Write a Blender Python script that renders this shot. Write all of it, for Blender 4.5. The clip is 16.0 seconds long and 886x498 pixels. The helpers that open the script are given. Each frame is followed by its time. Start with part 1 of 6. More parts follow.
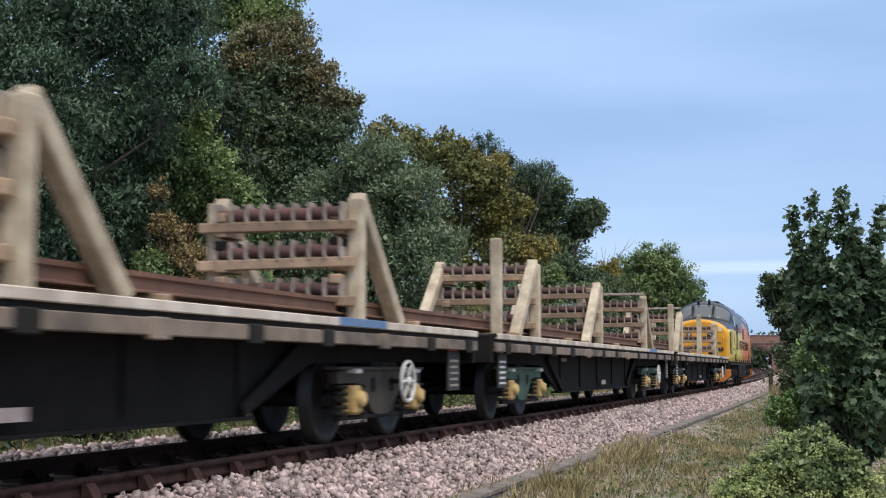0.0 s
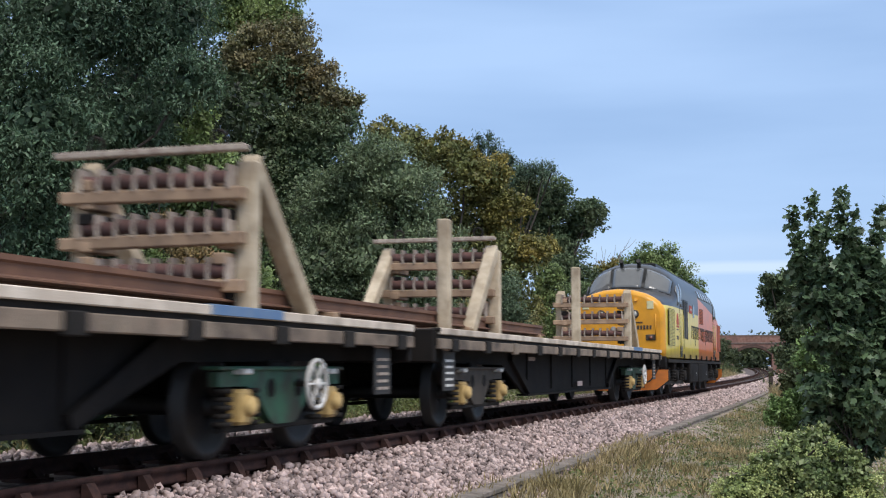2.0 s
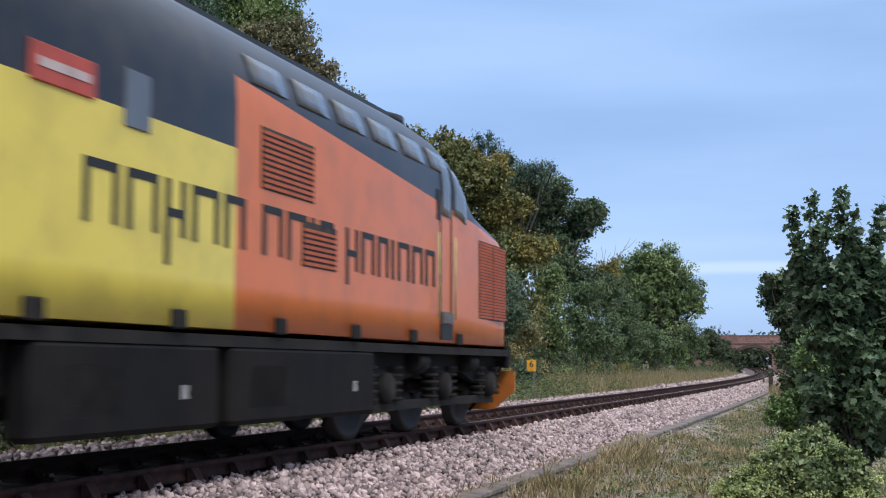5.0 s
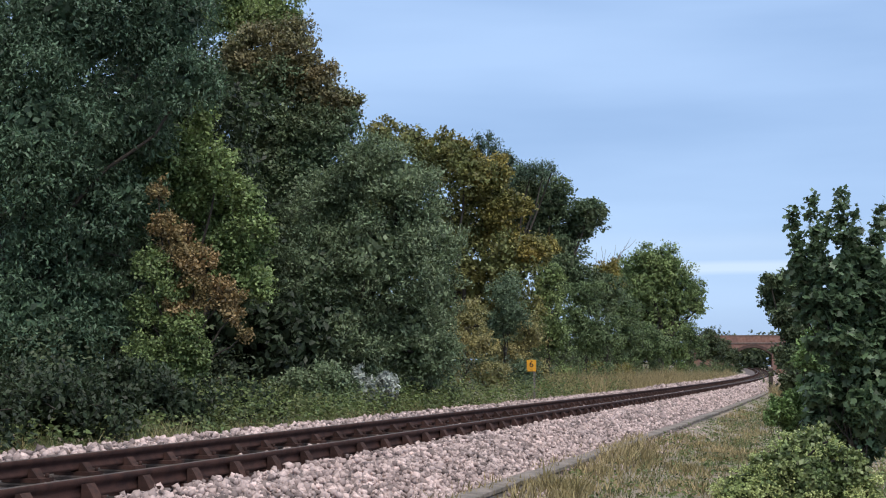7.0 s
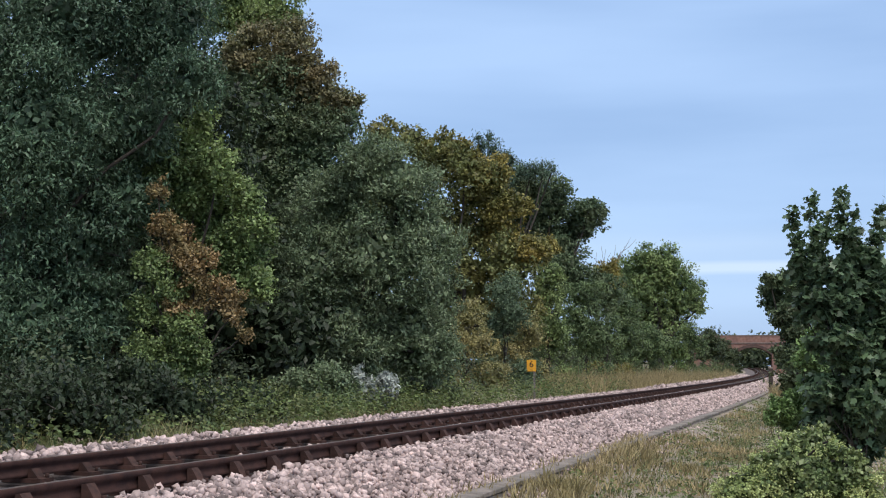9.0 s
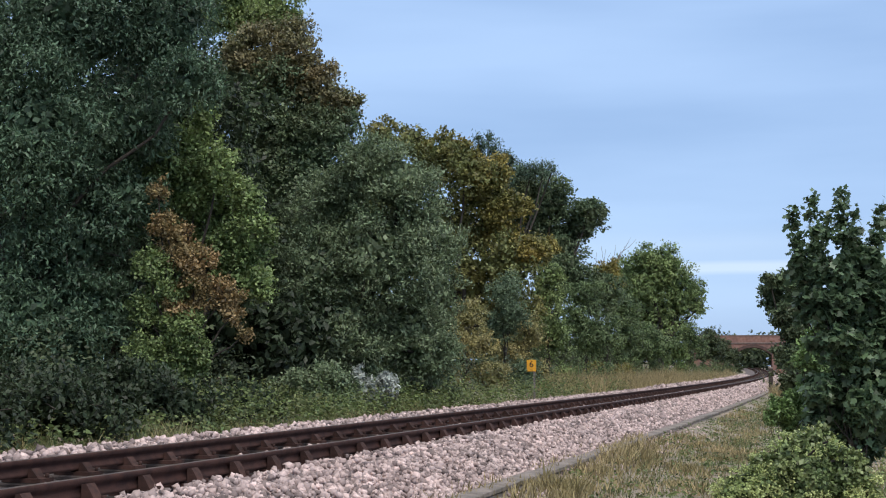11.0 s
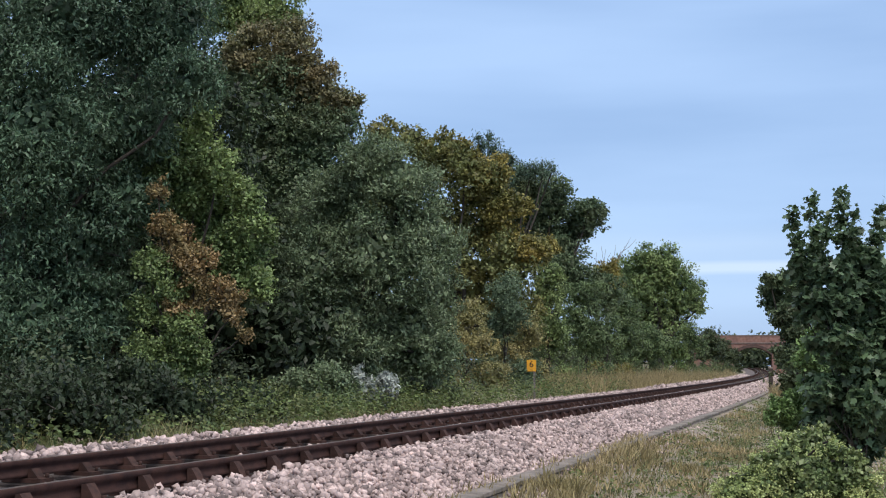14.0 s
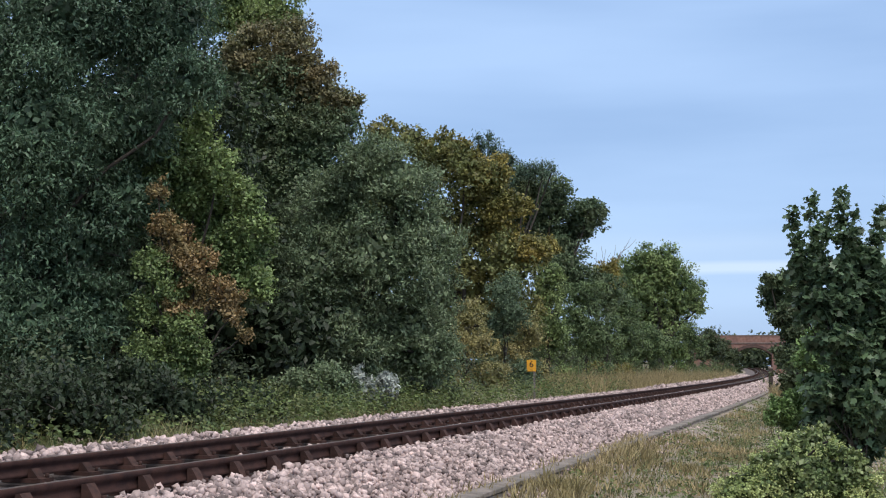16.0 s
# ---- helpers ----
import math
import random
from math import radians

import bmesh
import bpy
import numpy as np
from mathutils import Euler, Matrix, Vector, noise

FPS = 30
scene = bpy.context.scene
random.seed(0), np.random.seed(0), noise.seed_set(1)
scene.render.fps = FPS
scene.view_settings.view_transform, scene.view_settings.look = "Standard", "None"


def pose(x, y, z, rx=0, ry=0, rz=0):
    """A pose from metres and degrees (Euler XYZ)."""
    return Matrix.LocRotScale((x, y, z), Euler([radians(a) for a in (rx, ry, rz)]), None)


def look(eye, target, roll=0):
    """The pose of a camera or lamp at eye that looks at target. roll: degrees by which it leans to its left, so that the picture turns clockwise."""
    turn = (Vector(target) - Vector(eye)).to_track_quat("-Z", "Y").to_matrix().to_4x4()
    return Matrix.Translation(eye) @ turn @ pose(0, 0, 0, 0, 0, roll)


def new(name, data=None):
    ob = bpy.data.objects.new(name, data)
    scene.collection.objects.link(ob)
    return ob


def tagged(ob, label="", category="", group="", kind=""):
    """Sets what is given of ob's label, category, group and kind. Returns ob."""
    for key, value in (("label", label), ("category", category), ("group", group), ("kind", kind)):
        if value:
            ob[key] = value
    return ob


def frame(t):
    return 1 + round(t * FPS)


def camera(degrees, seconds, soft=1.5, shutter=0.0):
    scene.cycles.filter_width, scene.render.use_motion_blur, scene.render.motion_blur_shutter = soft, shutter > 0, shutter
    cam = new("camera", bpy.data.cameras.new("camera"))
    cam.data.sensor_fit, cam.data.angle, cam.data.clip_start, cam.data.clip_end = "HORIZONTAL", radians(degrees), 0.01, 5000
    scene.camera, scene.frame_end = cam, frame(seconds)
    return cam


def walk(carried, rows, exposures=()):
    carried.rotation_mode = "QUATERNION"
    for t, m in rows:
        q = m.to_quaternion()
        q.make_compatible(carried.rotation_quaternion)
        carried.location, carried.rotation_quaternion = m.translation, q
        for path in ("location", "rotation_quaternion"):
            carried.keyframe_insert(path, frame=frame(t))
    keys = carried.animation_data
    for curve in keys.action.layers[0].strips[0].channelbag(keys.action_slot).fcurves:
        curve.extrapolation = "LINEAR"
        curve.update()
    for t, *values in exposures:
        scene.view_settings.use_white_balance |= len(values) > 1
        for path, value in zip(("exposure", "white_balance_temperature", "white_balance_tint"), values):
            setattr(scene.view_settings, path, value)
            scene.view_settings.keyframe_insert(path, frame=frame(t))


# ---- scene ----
cam = camera(37.434, 16.0, soft=1.1, shutter=0.33)
walk(cam, [(0, pose(0, 0, 0.771, 95.221, 0, 0)), (16, pose(0, 0, 0.771, 95.221, 0, 0))],
     exposures=[(0, 0.1, 6500, 10), (3.0, 0.08, 6480, 10), (4.2, 0.04, 6000, 12), (6.3, 0.08, 6450, 10), (8.0, 0.1, 6500, 10), (16, 0.1, 6500, 10)])

# ---- world and light ----
SUN_AZ, SUN_EL = 150.0, 52.0   # degrees: compass-like azimuth from +y towards +x, elevation
world = bpy.data.worlds.new("world")
scene.world = world
world.use_nodes = True
wt = world.node_tree
wt.nodes.clear()

sky = wt.nodes.new("ShaderNodeTexSky")
sky.sky_type = "NISHITA"
sky.sun_disc = False
sky.sun_elevation = radians(SUN_EL)
sky.sun_rotation = radians(SUN_AZ)
sky.air_density, sky.dust_density, sky.ozone_density = 1.0, 1.0, 1.5
coord = wt.nodes.new("ShaderNodeTexCoord")
stretch = wt.nodes.new("ShaderNodeMapping")
stretch.inputs["Scale"].default_value = (1.6, 1.6, 11.0)
stretch.inputs["Rotation"].default_value = (0.05, 0.03, 0.2)
clouds = wt.nodes.new("ShaderNodeTexNoise")
clouds.inputs["Scale"].default_value = 1.1
clouds.inputs["Detail"].default_value = 5.0
clouds.inputs["Roughness"].default_value = 0.45
ramp = wt.nodes.new("ShaderNodeValToRGB")
ramp.color_ramp.elements[0].position, ramp.color_ramp.elements[0].color = 0.36, (2.6, 4.0, 6.55, 1)
ramp.color_ramp.elements[1].position, ramp.color_ramp.elements[1].color = 0.66, (3.75, 5.35, 8.1, 1)
mix = wt.nodes.new("ShaderNodeMix")
mix.data_type = "RGBA"
mix.inputs[0].default_value = 0.82
back = wt.nodes.new("ShaderNodeBackground")
back.inputs["Strength"].default_value = 0.125
outw = wt.nodes.new("ShaderNodeOutputWorld")
wt.links.new(coord.outputs["Generated"], stretch.inputs["Vector"])
wt.links.new(stretch.outputs["Vector"], clouds.inputs["Vector"])
wt.links.new(clouds.outputs["Fac"], ramp.inputs["Fac"])
# an overcast dome: paler and brighter towards the zenith
sep = wt.nodes.new("ShaderNodeSeparateXYZ")
high = wt.nodes.new("ShaderNodeMapRange")
high.inputs["From Min"].default_value, high.inputs["From Max"].default_value = 0.3, 0.85
dome = wt.nodes.new("ShaderNodeMix")
dome.data_type = "RGBA"
dome.inputs[7].default_value = (10.5, 10.6, 10.6, 1)
wt.links.new(coord.outputs["Generated"], sep.inputs[0])
wt.links.new(sep.outputs["Z"], high.inputs["Value"])
wt.links.new(high.outputs["Result"], dome.inputs[0])
wt.links.new(ramp.outputs["Color"], dome.inputs[6])
wt.links.new(sky.outputs["Color"], mix.inputs[6])
wt.links.new(dome.outputs[2], mix.inputs[7])
# thin bright streaks of cloud low over the horizon
warp = wt.nodes.new("ShaderNodeTexNoise")
warp.inputs["Scale"].default_value, warp.inputs["Detail"].default_value = 3.0, 3.0
level_n = wt.nodes.new("ShaderNodeMath")
level_n.operation = "MULTIPLY_ADD"
level_n.inputs[1].default_value = 0.012
streak = wt.nodes.new("ShaderNodeValToRGB")
for pos, val in ((0.0, 0.0), (0.0745, 0.0), (0.0785, 0.85), (0.0815, 0.85), (0.086, 0.1), (0.098, 0.22), (0.112, 0.0)):
    el = streak.color_ramp.elements.new(pos) if pos else streak.color_ramp.elements[0]
    el.position, el.color = pos, (val, val, val, 1)
streak.color_ramp.elements[-1].color = (0, 0, 0, 1)
breaks = wt.nodes.new("ShaderNodeTexNoise")
breaks.inputs["Scale"].default_value, breaks.inputs["Detail"].default_value = 2.2, 3.0
thin = wt.nodes.new("ShaderNodeMapRange")
thin.inputs["From Min"].default_value, thin.inputs["From Max"].default_value = 0.25, 0.48
both = wt.nodes.new("ShaderNodeMath")
both.operation = "MULTIPLY"
lit = wt.nodes.new("ShaderNodeMix")
lit.data_type = "RGBA"
lit.inputs[7].default_value = (5.6, 6.7, 8.0, 1)
wt.links.new(coord.outputs["Generated"], warp.inputs["Vector"])
wt.links.new(warp.outputs["Fac"], level_n.inputs[0])
wt.links.new(sep.outputs["Z"], level_n.inputs[2])
wt.links.new(level_n.outputs[0], streak.inputs["Fac"])
wt.links.new(coord.outputs["Generated"], breaks.inputs["Vector"])
wt.links.new(breaks.outputs["Fac"], thin.inputs["Value"])
wt.links.new(streak.outputs["Color"], both.inputs[0])
wt.links.new(thin.outputs["Result"], both.inputs[1])
wt.links.new(both.outputs[0], lit.inputs[0])
wt.links.new(mix.outputs[2], lit.inputs[6])
wt.links.new(lit.outputs[2], back.inputs["Color"])
wt.links.new(back.outputs["Background"], outw.inputs["Surface"])

sun = new("sun", bpy.data.lights.new("sun", "SUN"))
sun.data.energy, sun.data.angle, sun.data.color = 1.9, radians(25), (1.0, 0.93, 0.86)
_az, _el = radians(SUN_AZ), radians(SUN_EL)
SUN_DIR = Vector((math.sin(_az) * math.cos(_el), math.cos(_az) * math.cos(_el), math.sin(_el)))
sun.matrix_world = look(SUN_DIR * 60, (0, 0, 0))

# ---- the line of the railway: a gentle left-hand curve, rising slightly ----
D0, TH, KC, RISE, S_RISE = 5.993, 0.30502, -0.00036, 0.0000184, 67.6


def heading(s):
    return TH + KC * s


def level(s):
    return RISE * max(0.0, s - S_RISE) ** 2


def on_line(s, off=0.0, z=0.0):
    """A point s metres along the track, off metres towards the camera's side of its middle, z over the rails."""
    h = heading(s)
    x = -D0 * math.cos(TH) + (math.cos(TH) - math.cos(h)) / KC
    y = D0 * math.sin(TH) + (math.sin(h) - math.sin(TH)) / KC
    return Vector((x + off * math.cos(h), y - off * math.sin(h), z + level(s)))


def along(s, off=0.0, z=0.0):
    """The pose whose x runs along the track, away from the camera."""
    return Matrix.Translation(on_line(s, off, z)) @ Matrix.Rotation(math.pi / 2 - heading(s), 4, "Z")


# ---- helpers for building ----
def principled(name, color, rough=0.7, metal=0.0, second=None, scale=8.0, bump=0.0, bump_scale=60.0,
               third=None, third_scale=1.2, third_amount=0.5, island=0.0, coords="Object", obj_random=0.0, spec=0.5):
    """Two-scale noise colour with a bump; island and obj_random vary the value piece by piece."""
    m = bpy.data.materials.new(name)
    m.use_nodes = True
    nt = m.node_tree
    b = nt.nodes["Principled BSDF"]
    b.inputs["Roughness"].default_value, b.inputs["Metallic"].default_value = rough, metal
    b.inputs["Specular IOR Level"].default_value = spec
    tc = nt.nodes.new("ShaderNodeTexCoord")
    src = tc.outputs[coords]
    n1 = nt.nodes.new("ShaderNodeTexNoise")
    n1.inputs["Scale"].default_value, n1.inputs["Detail"].default_value = scale, 6
    nt.links.new(src, n1.inputs["Vector"])
    r1 = nt.nodes.new("ShaderNodeValToRGB")
    r1.color_ramp.elements[0].position, r1.color_ramp.elements[1].position = 0.35, 0.68
    r1.color_ramp.elements[0].color = (*color, 1)
    r1.color_ramp.elements[1].color = (*(second or [c * 0.75 for c in color]), 1)
    nt.links.new(n1.outputs["Fac"], r1.inputs["Fac"])
    col = r1.outputs["Color"]
    if third:
        n2 = nt.nodes.new("ShaderNodeTexNoise")
        n2.inputs["Scale"].default_value, n2.inputs["Detail"].default_value = third_scale, 4
        nt.links.new(src, n2.inputs["Vector"])
        r2 = nt.nodes.new("ShaderNodeMapRange")
        r2.inputs["From Min"].default_value, r2.inputs["From Max"].default_value = 0.45, 0.65
        r2.inputs["To Max"].default_value = third_amount
        nt.links.new(n2.outputs["Fac"], r2.inputs["Value"])
        mx = nt.nodes.new("ShaderNodeMix")
        mx.data_type = "RGBA"
        nt.links.new(r2.outputs["Result"], mx.inputs[0])
        nt.links.new(col, mx.inputs[6])
        mx.inputs[7].default_value = (*third, 1)
        col = mx.outputs[2]
    if island or obj_random:
        if island:
            g = nt.nodes.new("ShaderNodeNewGeometry").outputs["Random Per Island"]
        else:
            g = nt.nodes.new("ShaderNodeObjectInfo").outputs["Random"]
        amount = island or obj_random
        mr = nt.nodes.new("ShaderNodeMapRange")
        mr.inputs["To Min"].default_value, mr.inputs["To Max"].default_value = 1 - amount, 1 + amount
        nt.links.new(g, mr.inputs["Value"])
        hs = nt.nodes.new("ShaderNodeHueSaturation")
        nt.links.new(mr.outputs["Result"], hs.inputs["Value"])
        nt.links.new(col, hs.inputs["Color"])
        col = hs.outputs["Color"]
    nt.links.new(col, b.inputs["Base Color"])
    if bump:
        n3 = nt.nodes.new("ShaderNodeTexNoise")
        n3.inputs["Scale"].default_value, n3.inputs["Detail"].default_value = bump_scale, 4
        nt.links.new(src, n3.inputs["Vector"])
        bp = nt.nodes.new("ShaderNodeBump")
        bp.inputs["Strength"].default_value, bp.inputs["Distance"].default_value = bump, 0.02
        nt.links.new(n3.outputs["Fac"], bp.inputs["Height"])
        nt.links.new(bp.outputs["Normal"], b.inputs["Normal"])
    return m


def leaf_material(name, color, second, rough=0.5, patch=0.35, vary=0.6, third=None, third_amount=0.0):
    """Foliage: leaf by leaf variation, large patches, a little light through the leaf."""
    m = principled(name, color, rough, second=second, scale=patch, island=vary, third=third, third_scale=patch * 2.1,
                   third_amount=third_amount, spec=0.35)
    nt = m.node_tree
    b = nt.nodes["Principled BSDF"]
    tr = nt.nodes.new("ShaderNodeBsdfTranslucent")
    nt.links.new(b.inputs["Base Color"].links[0].from_socket, tr.inputs["Color"])
    ms = nt.nodes.new("ShaderNodeMixShader")
    ms.inputs[0].default_value = 0.25
    nt.links.new(b.outputs[0], ms.inputs[1])
    nt.links.new(tr.outputs[0], ms.inputs[2])
    nt.links.new(ms.outputs[0], nt.nodes["Material Output"].inputs["Surface"])
    return m


def mesh_of(name, bm, material):
    me = bpy.data.meshes.new(name)
    bm.to_mesh(me)
    bm.free()
    for m in material if isinstance(material, (list, tuple)) else [material]:
        me.materials.append(m)
    return me


def part(name, bm, material, parent=None, label="", m=None):
    """Links a bmesh as ONE mesh object, under a thing or a part where a parent is given."""
    ob = new(name, mesh_of(name, bm, material))
    if parent is not None:
        ob.parent = parent
    if m is not None:
        ob.matrix_basis = m
    if label:
        ob["label"] = label
    return ob


def piece(name, me, parent, m):
    ob = new(name, me)
    ob.parent = parent
    ob.matrix_basis = m
    return ob


def thing(name, m, label, category, group="", kind=""):
    ob = new(name)
    ob.empty_display_size = 0.2
    ob.matrix_basis = m
    return tagged(ob, label, category, group, kind)


def box(bm, x0, x1, y0, y1, z0, z1, bevel=0.0, mat=0, m=None):
    vs = [bm.verts.new(v) for v in ((x0, y0, z0), (x1, y0, z0), (x1, y1, z0), (x0, y1, z0),
                                    (x0, y0, z1), (x1, y0, z1), (x1, y1, z1), (x0, y1, z1))]
    fs = [bm.faces.new([vs[i] for i in f]) for f in ((3, 2, 1, 0), (4, 5, 6, 7), (0, 1, 5, 4), (1, 2, 6, 5), (2, 3, 7, 6), (3, 0, 4, 7))]
    for f in fs:
        f.material_index = mat
    if m is not None:
        bmesh.ops.transform(bm, matrix=m, verts=vs)
    if bevel:
        es = list({e for f in fs for e in f.edges})
        bmesh.ops.bevel(bm, geom=es, offset=bevel, segments=1, profile=0.5, affect="EDGES")
    return bm


def boxes(*specs, bevel=0.0):
    bm = bmesh.new()
    for s in specs:
        box(bm, *s, bevel=bevel)
    return bm


def cyl(bm, a, b, r, r2=None, n=16, caps=True, mat=0):
    """A cylinder or cone from a to b."""
    a, b = Vector(a), Vector(b)
    q = (b - a).to_track_quat("Z", "Y").to_matrix()
    r2 = r if r2 is None else r2
    ra = [bm.verts.new(a + q @ Vector((r * math.cos(2 * math.pi * i / n), r * math.sin(2 * math.pi * i / n), 0))) for i in range(n)]
    rb = [bm.verts.new(b + q @ Vector((r2 * math.cos(2 * math.pi * i / n), r2 * math.sin(2 * math.pi * i / n), 0))) for i in range(n)]
    for i in range(n):
        f = bm.faces.new((ra[i], ra[(i + 1) % n], rb[(i + 1) % n], rb[i]))
        f.smooth = True
        f.material_index = mat
    if caps:
        bm.faces.new(ra[::-1]).material_index = mat
        bm.faces.new(rb).material_index = mat
    return bm


def lathe(bm, profile, n=24, axis="Y", centre=(0, 0, 0), mat=0):
    """Turns a closed profile of (radius, along) about an axis through centre."""
    c = Vector(centre)
    rings = []
    for i in range(n):
        a = 2 * math.pi * i / n
        ring = []
        for r, l in profile:
            v = {"Y": (r * math.cos(a), l, r * math.sin(a)), "X": (l, r * math.cos(a), r * math.sin(a)), "Z": (r * math.cos(a), r * math.sin(a), l)}[axis]
            ring.append(bm.verts.new(c + Vector(v)))
        rings.append(ring)
    k = len(profile)
    for i in range(n):
        for j in range(k):
            f = bm.faces.new((rings[i][j], rings[i][(j + 1) % k], rings[(i + 1) % n][(j + 1) % k], rings[(i + 1) % n][j]))
            f.smooth, f.material_index = True, mat
    bmesh.ops.recalc_face_normals(bm, faces=bm.faces[:])
    return bm


def extrude_profile(bm, pts, y0, y1, mat=0):
    """A slab: the outline pts of (x, z), from y0 to y1."""
    a = [bm.verts.new((x, y0, z)) for x, z in pts]
    b = [bm.verts.new((x, y1, z)) for x, z in pts]
    fs = [bm.faces.new(a), bm.faces.new(b[::-1])]
    for i in range(len(pts)):
        fs.append(bm.faces.new((a[i], b[i], b[(i + 1) % len(pts)], a[(i + 1) % len(pts)])))
    for f in fs:
        f.material_index = mat
    bmesh.ops.recalc_face_normals(bm, faces=fs)
    return bm


def raw_mesh(name, verts, faces, material, smooth=False):
    """A mesh from arrays; every face has the same number of corners."""
    verts, faces = np.asarray(verts, dtype=np.float32), np.asarray(faces, dtype=np.int32)
    me = bpy.data.meshes.new(name)
    k = faces.shape[1]
    me.vertices.add(len(verts))
    me.vertices.foreach_set("co", verts.ravel())
    me.loops.add(faces.size)
    me.loops.foreach_set("vertex_index", faces.ravel())
    me.polygons.add(len(faces))
    me.polygons.foreach_set("loop_start", np.arange(0, faces.size, k, dtype=np.int32))
    me.polygons.foreach_set("loop_total", np.full(len(faces), k, dtype=np.int32))
    me.update(calc_edges=True)
    me.validate()
    me.materials.append(material)
    return me

# ---- materials ----
M_GRASS = principled("grass_ground", (0.2, 0.165, 0.125), 0.95, second=(0.33, 0.27, 0.215), scale=1.4, third=(0.09, 0.095, 0.045), third_scale=0.5, bump=0.8, bump_scale=9)
M_BALLAST = principled("ballast_stone", (0.53, 0.41, 0.385), 0.9, second=(0.31, 0.235, 0.22), scale=3.0, bump=0.5, bump_scale=40, island=0.6, third=(0.24, 0.2, 0.195), third_scale=0.9, third_amount=0.35)
# bed kept dark so its colour stands for shade in gaps between stones
M_BALLAST_BED = principled("ballast_bed", (0.13, 0.1, 0.095), 0.95, second=(0.07, 0.055, 0.05), scale=16, bump=1.0, bump_scale=18)
M_RAIL = principled("rusty_rail_steel", (0.068, 0.034, 0.028), 0.8, second=(0.036, 0.02, 0.018), scale=9, bump=0.25, bump_scale=80, spec=0.15)
M_RAILTOP = principled("worn_rail_head", (0.12, 0.085, 0.07), 0.5, 0.4, second=(0.075, 0.05, 0.042), scale=5)
M_CHAIR = principled("cast_iron_chair", (0.08, 0.042, 0.034), 0.88, second=(0.042, 0.025, 0.022), scale=14, bump=0.4, obj_random=0.25, spec=0.15)
M_SLEEPER = principled("creosoted_sleeper", (0.07, 0.05, 0.042), 0.9, second=(0.035, 0.027, 0.025), scale=7, bump=0.5, obj_random=0.2)
M_CONCRETE = principled("weathered_concrete", (0.25, 0.21, 0.185), 0.92, second=(0.16, 0.135, 0.12), scale=6, bump=0.5, third=(0.09, 0.085, 0.06), third_scale=1.5, third_amount=0.6)
M_BARK = principled("bark", (0.06, 0.05, 0.04), 0.95, second=(0.03, 0.026, 0.022), scale=12, bump=0.8, bump_scale=30)

# ---- ground: one sheet that follows the track's cutting and reaches the horizon ----
def ground_level(off):
    """Height over the rails of the ground at an offset from the track's middle."""
    pts = ((-400, 0.6), (-40, 1.0), (-14, 0.35), (-7, -0.1), (-4.2, -0.35), (-2.9, -0.38), (-2.35, -0.17), (-1.45, -0.17), (-1.2, -0.25), (1.2, -0.25), (1.5, -0.21), (2.15, -0.5),
           (2.8, -0.56), (3.6, -0.75), (6, -0.86), (14, -0.8), (40, -0.5), (400, 0.0))
    for (a, za), (b, zb) in zip(pts, pts[1:]):
        if a <= off <= b:
            return za + (zb - za) * (off - a) / (b - a)
    return pts[0][1] if off < pts[0][0] else pts[-1][1]


def build_ground():
    offs = [-1500, -600, -250, -120, -70, -40, -28, -20, -16, -13, -11, -9, -7.5, -6.2, -5.2, -4.4, -3.7, -3.1, -2.6, -2.2, -1.8, -1.45, -0.7, 0, 0.7, 1.5,
            1.8, 2.15, 2.5, 2.8, 3.2, 3.7, 4.3, 5, 5.8, 6.7, 8, 10, 13, 18, 26, 40, 70, 150, 400, 1500]
    ss = [-1200, -500, -260] + [-160 + 8 * i for i in range(19)] + [-8 + 1.0 * i for i in range(70)] + [62 + 4 * i for i in range(50)] + [290, 350, 420, 520, 700, 1000]
    rnd = random.Random(4)
    verts, faces = [], []
    for s in ss:
        for o in offs:
            z = ground_level(o)
            bump = 0.0
            if abs(o) > 2.7:
                bump = 0.05 * noise.noise(Vector((s * 0.6, o * 0.6, 0))) + min(0.5, 0.02 * abs(o)) * noise.noise(Vector((s * 0.1, o * 0.1, 5)))
            s2 = max(-420, min(420, s))
            p = on_line(s2, o, z + bump)
            if s != s2:
                h = heading(s2)
                p += Vector((math.sin(h), math.cos(h), 0)) * (s - s2)
            verts.append(p)
    n = len(offs)
    for i in range(len(ss) - 1):
        for j in range(n - 1):
            faces.append((i * n + j, i * n + j + 1, (i + 1) * n + j + 1, (i + 1) * n + j))
    me = raw_mesh("ground", verts, faces, M_GRASS)
    me.materials.append(M_BALLAST_BED)
    for k, f in enumerate(me.polygons):
        o = offs[k % (n - 1)]
        f.material_index = 1 if -2.7 <= o < 2.15 else 0
        f.use_smooth = True
    ob = new("ground", me)
    return tagged(ob, "rough grassy railway verge and trackbed ground", "ground", kind="structure")


build_ground()

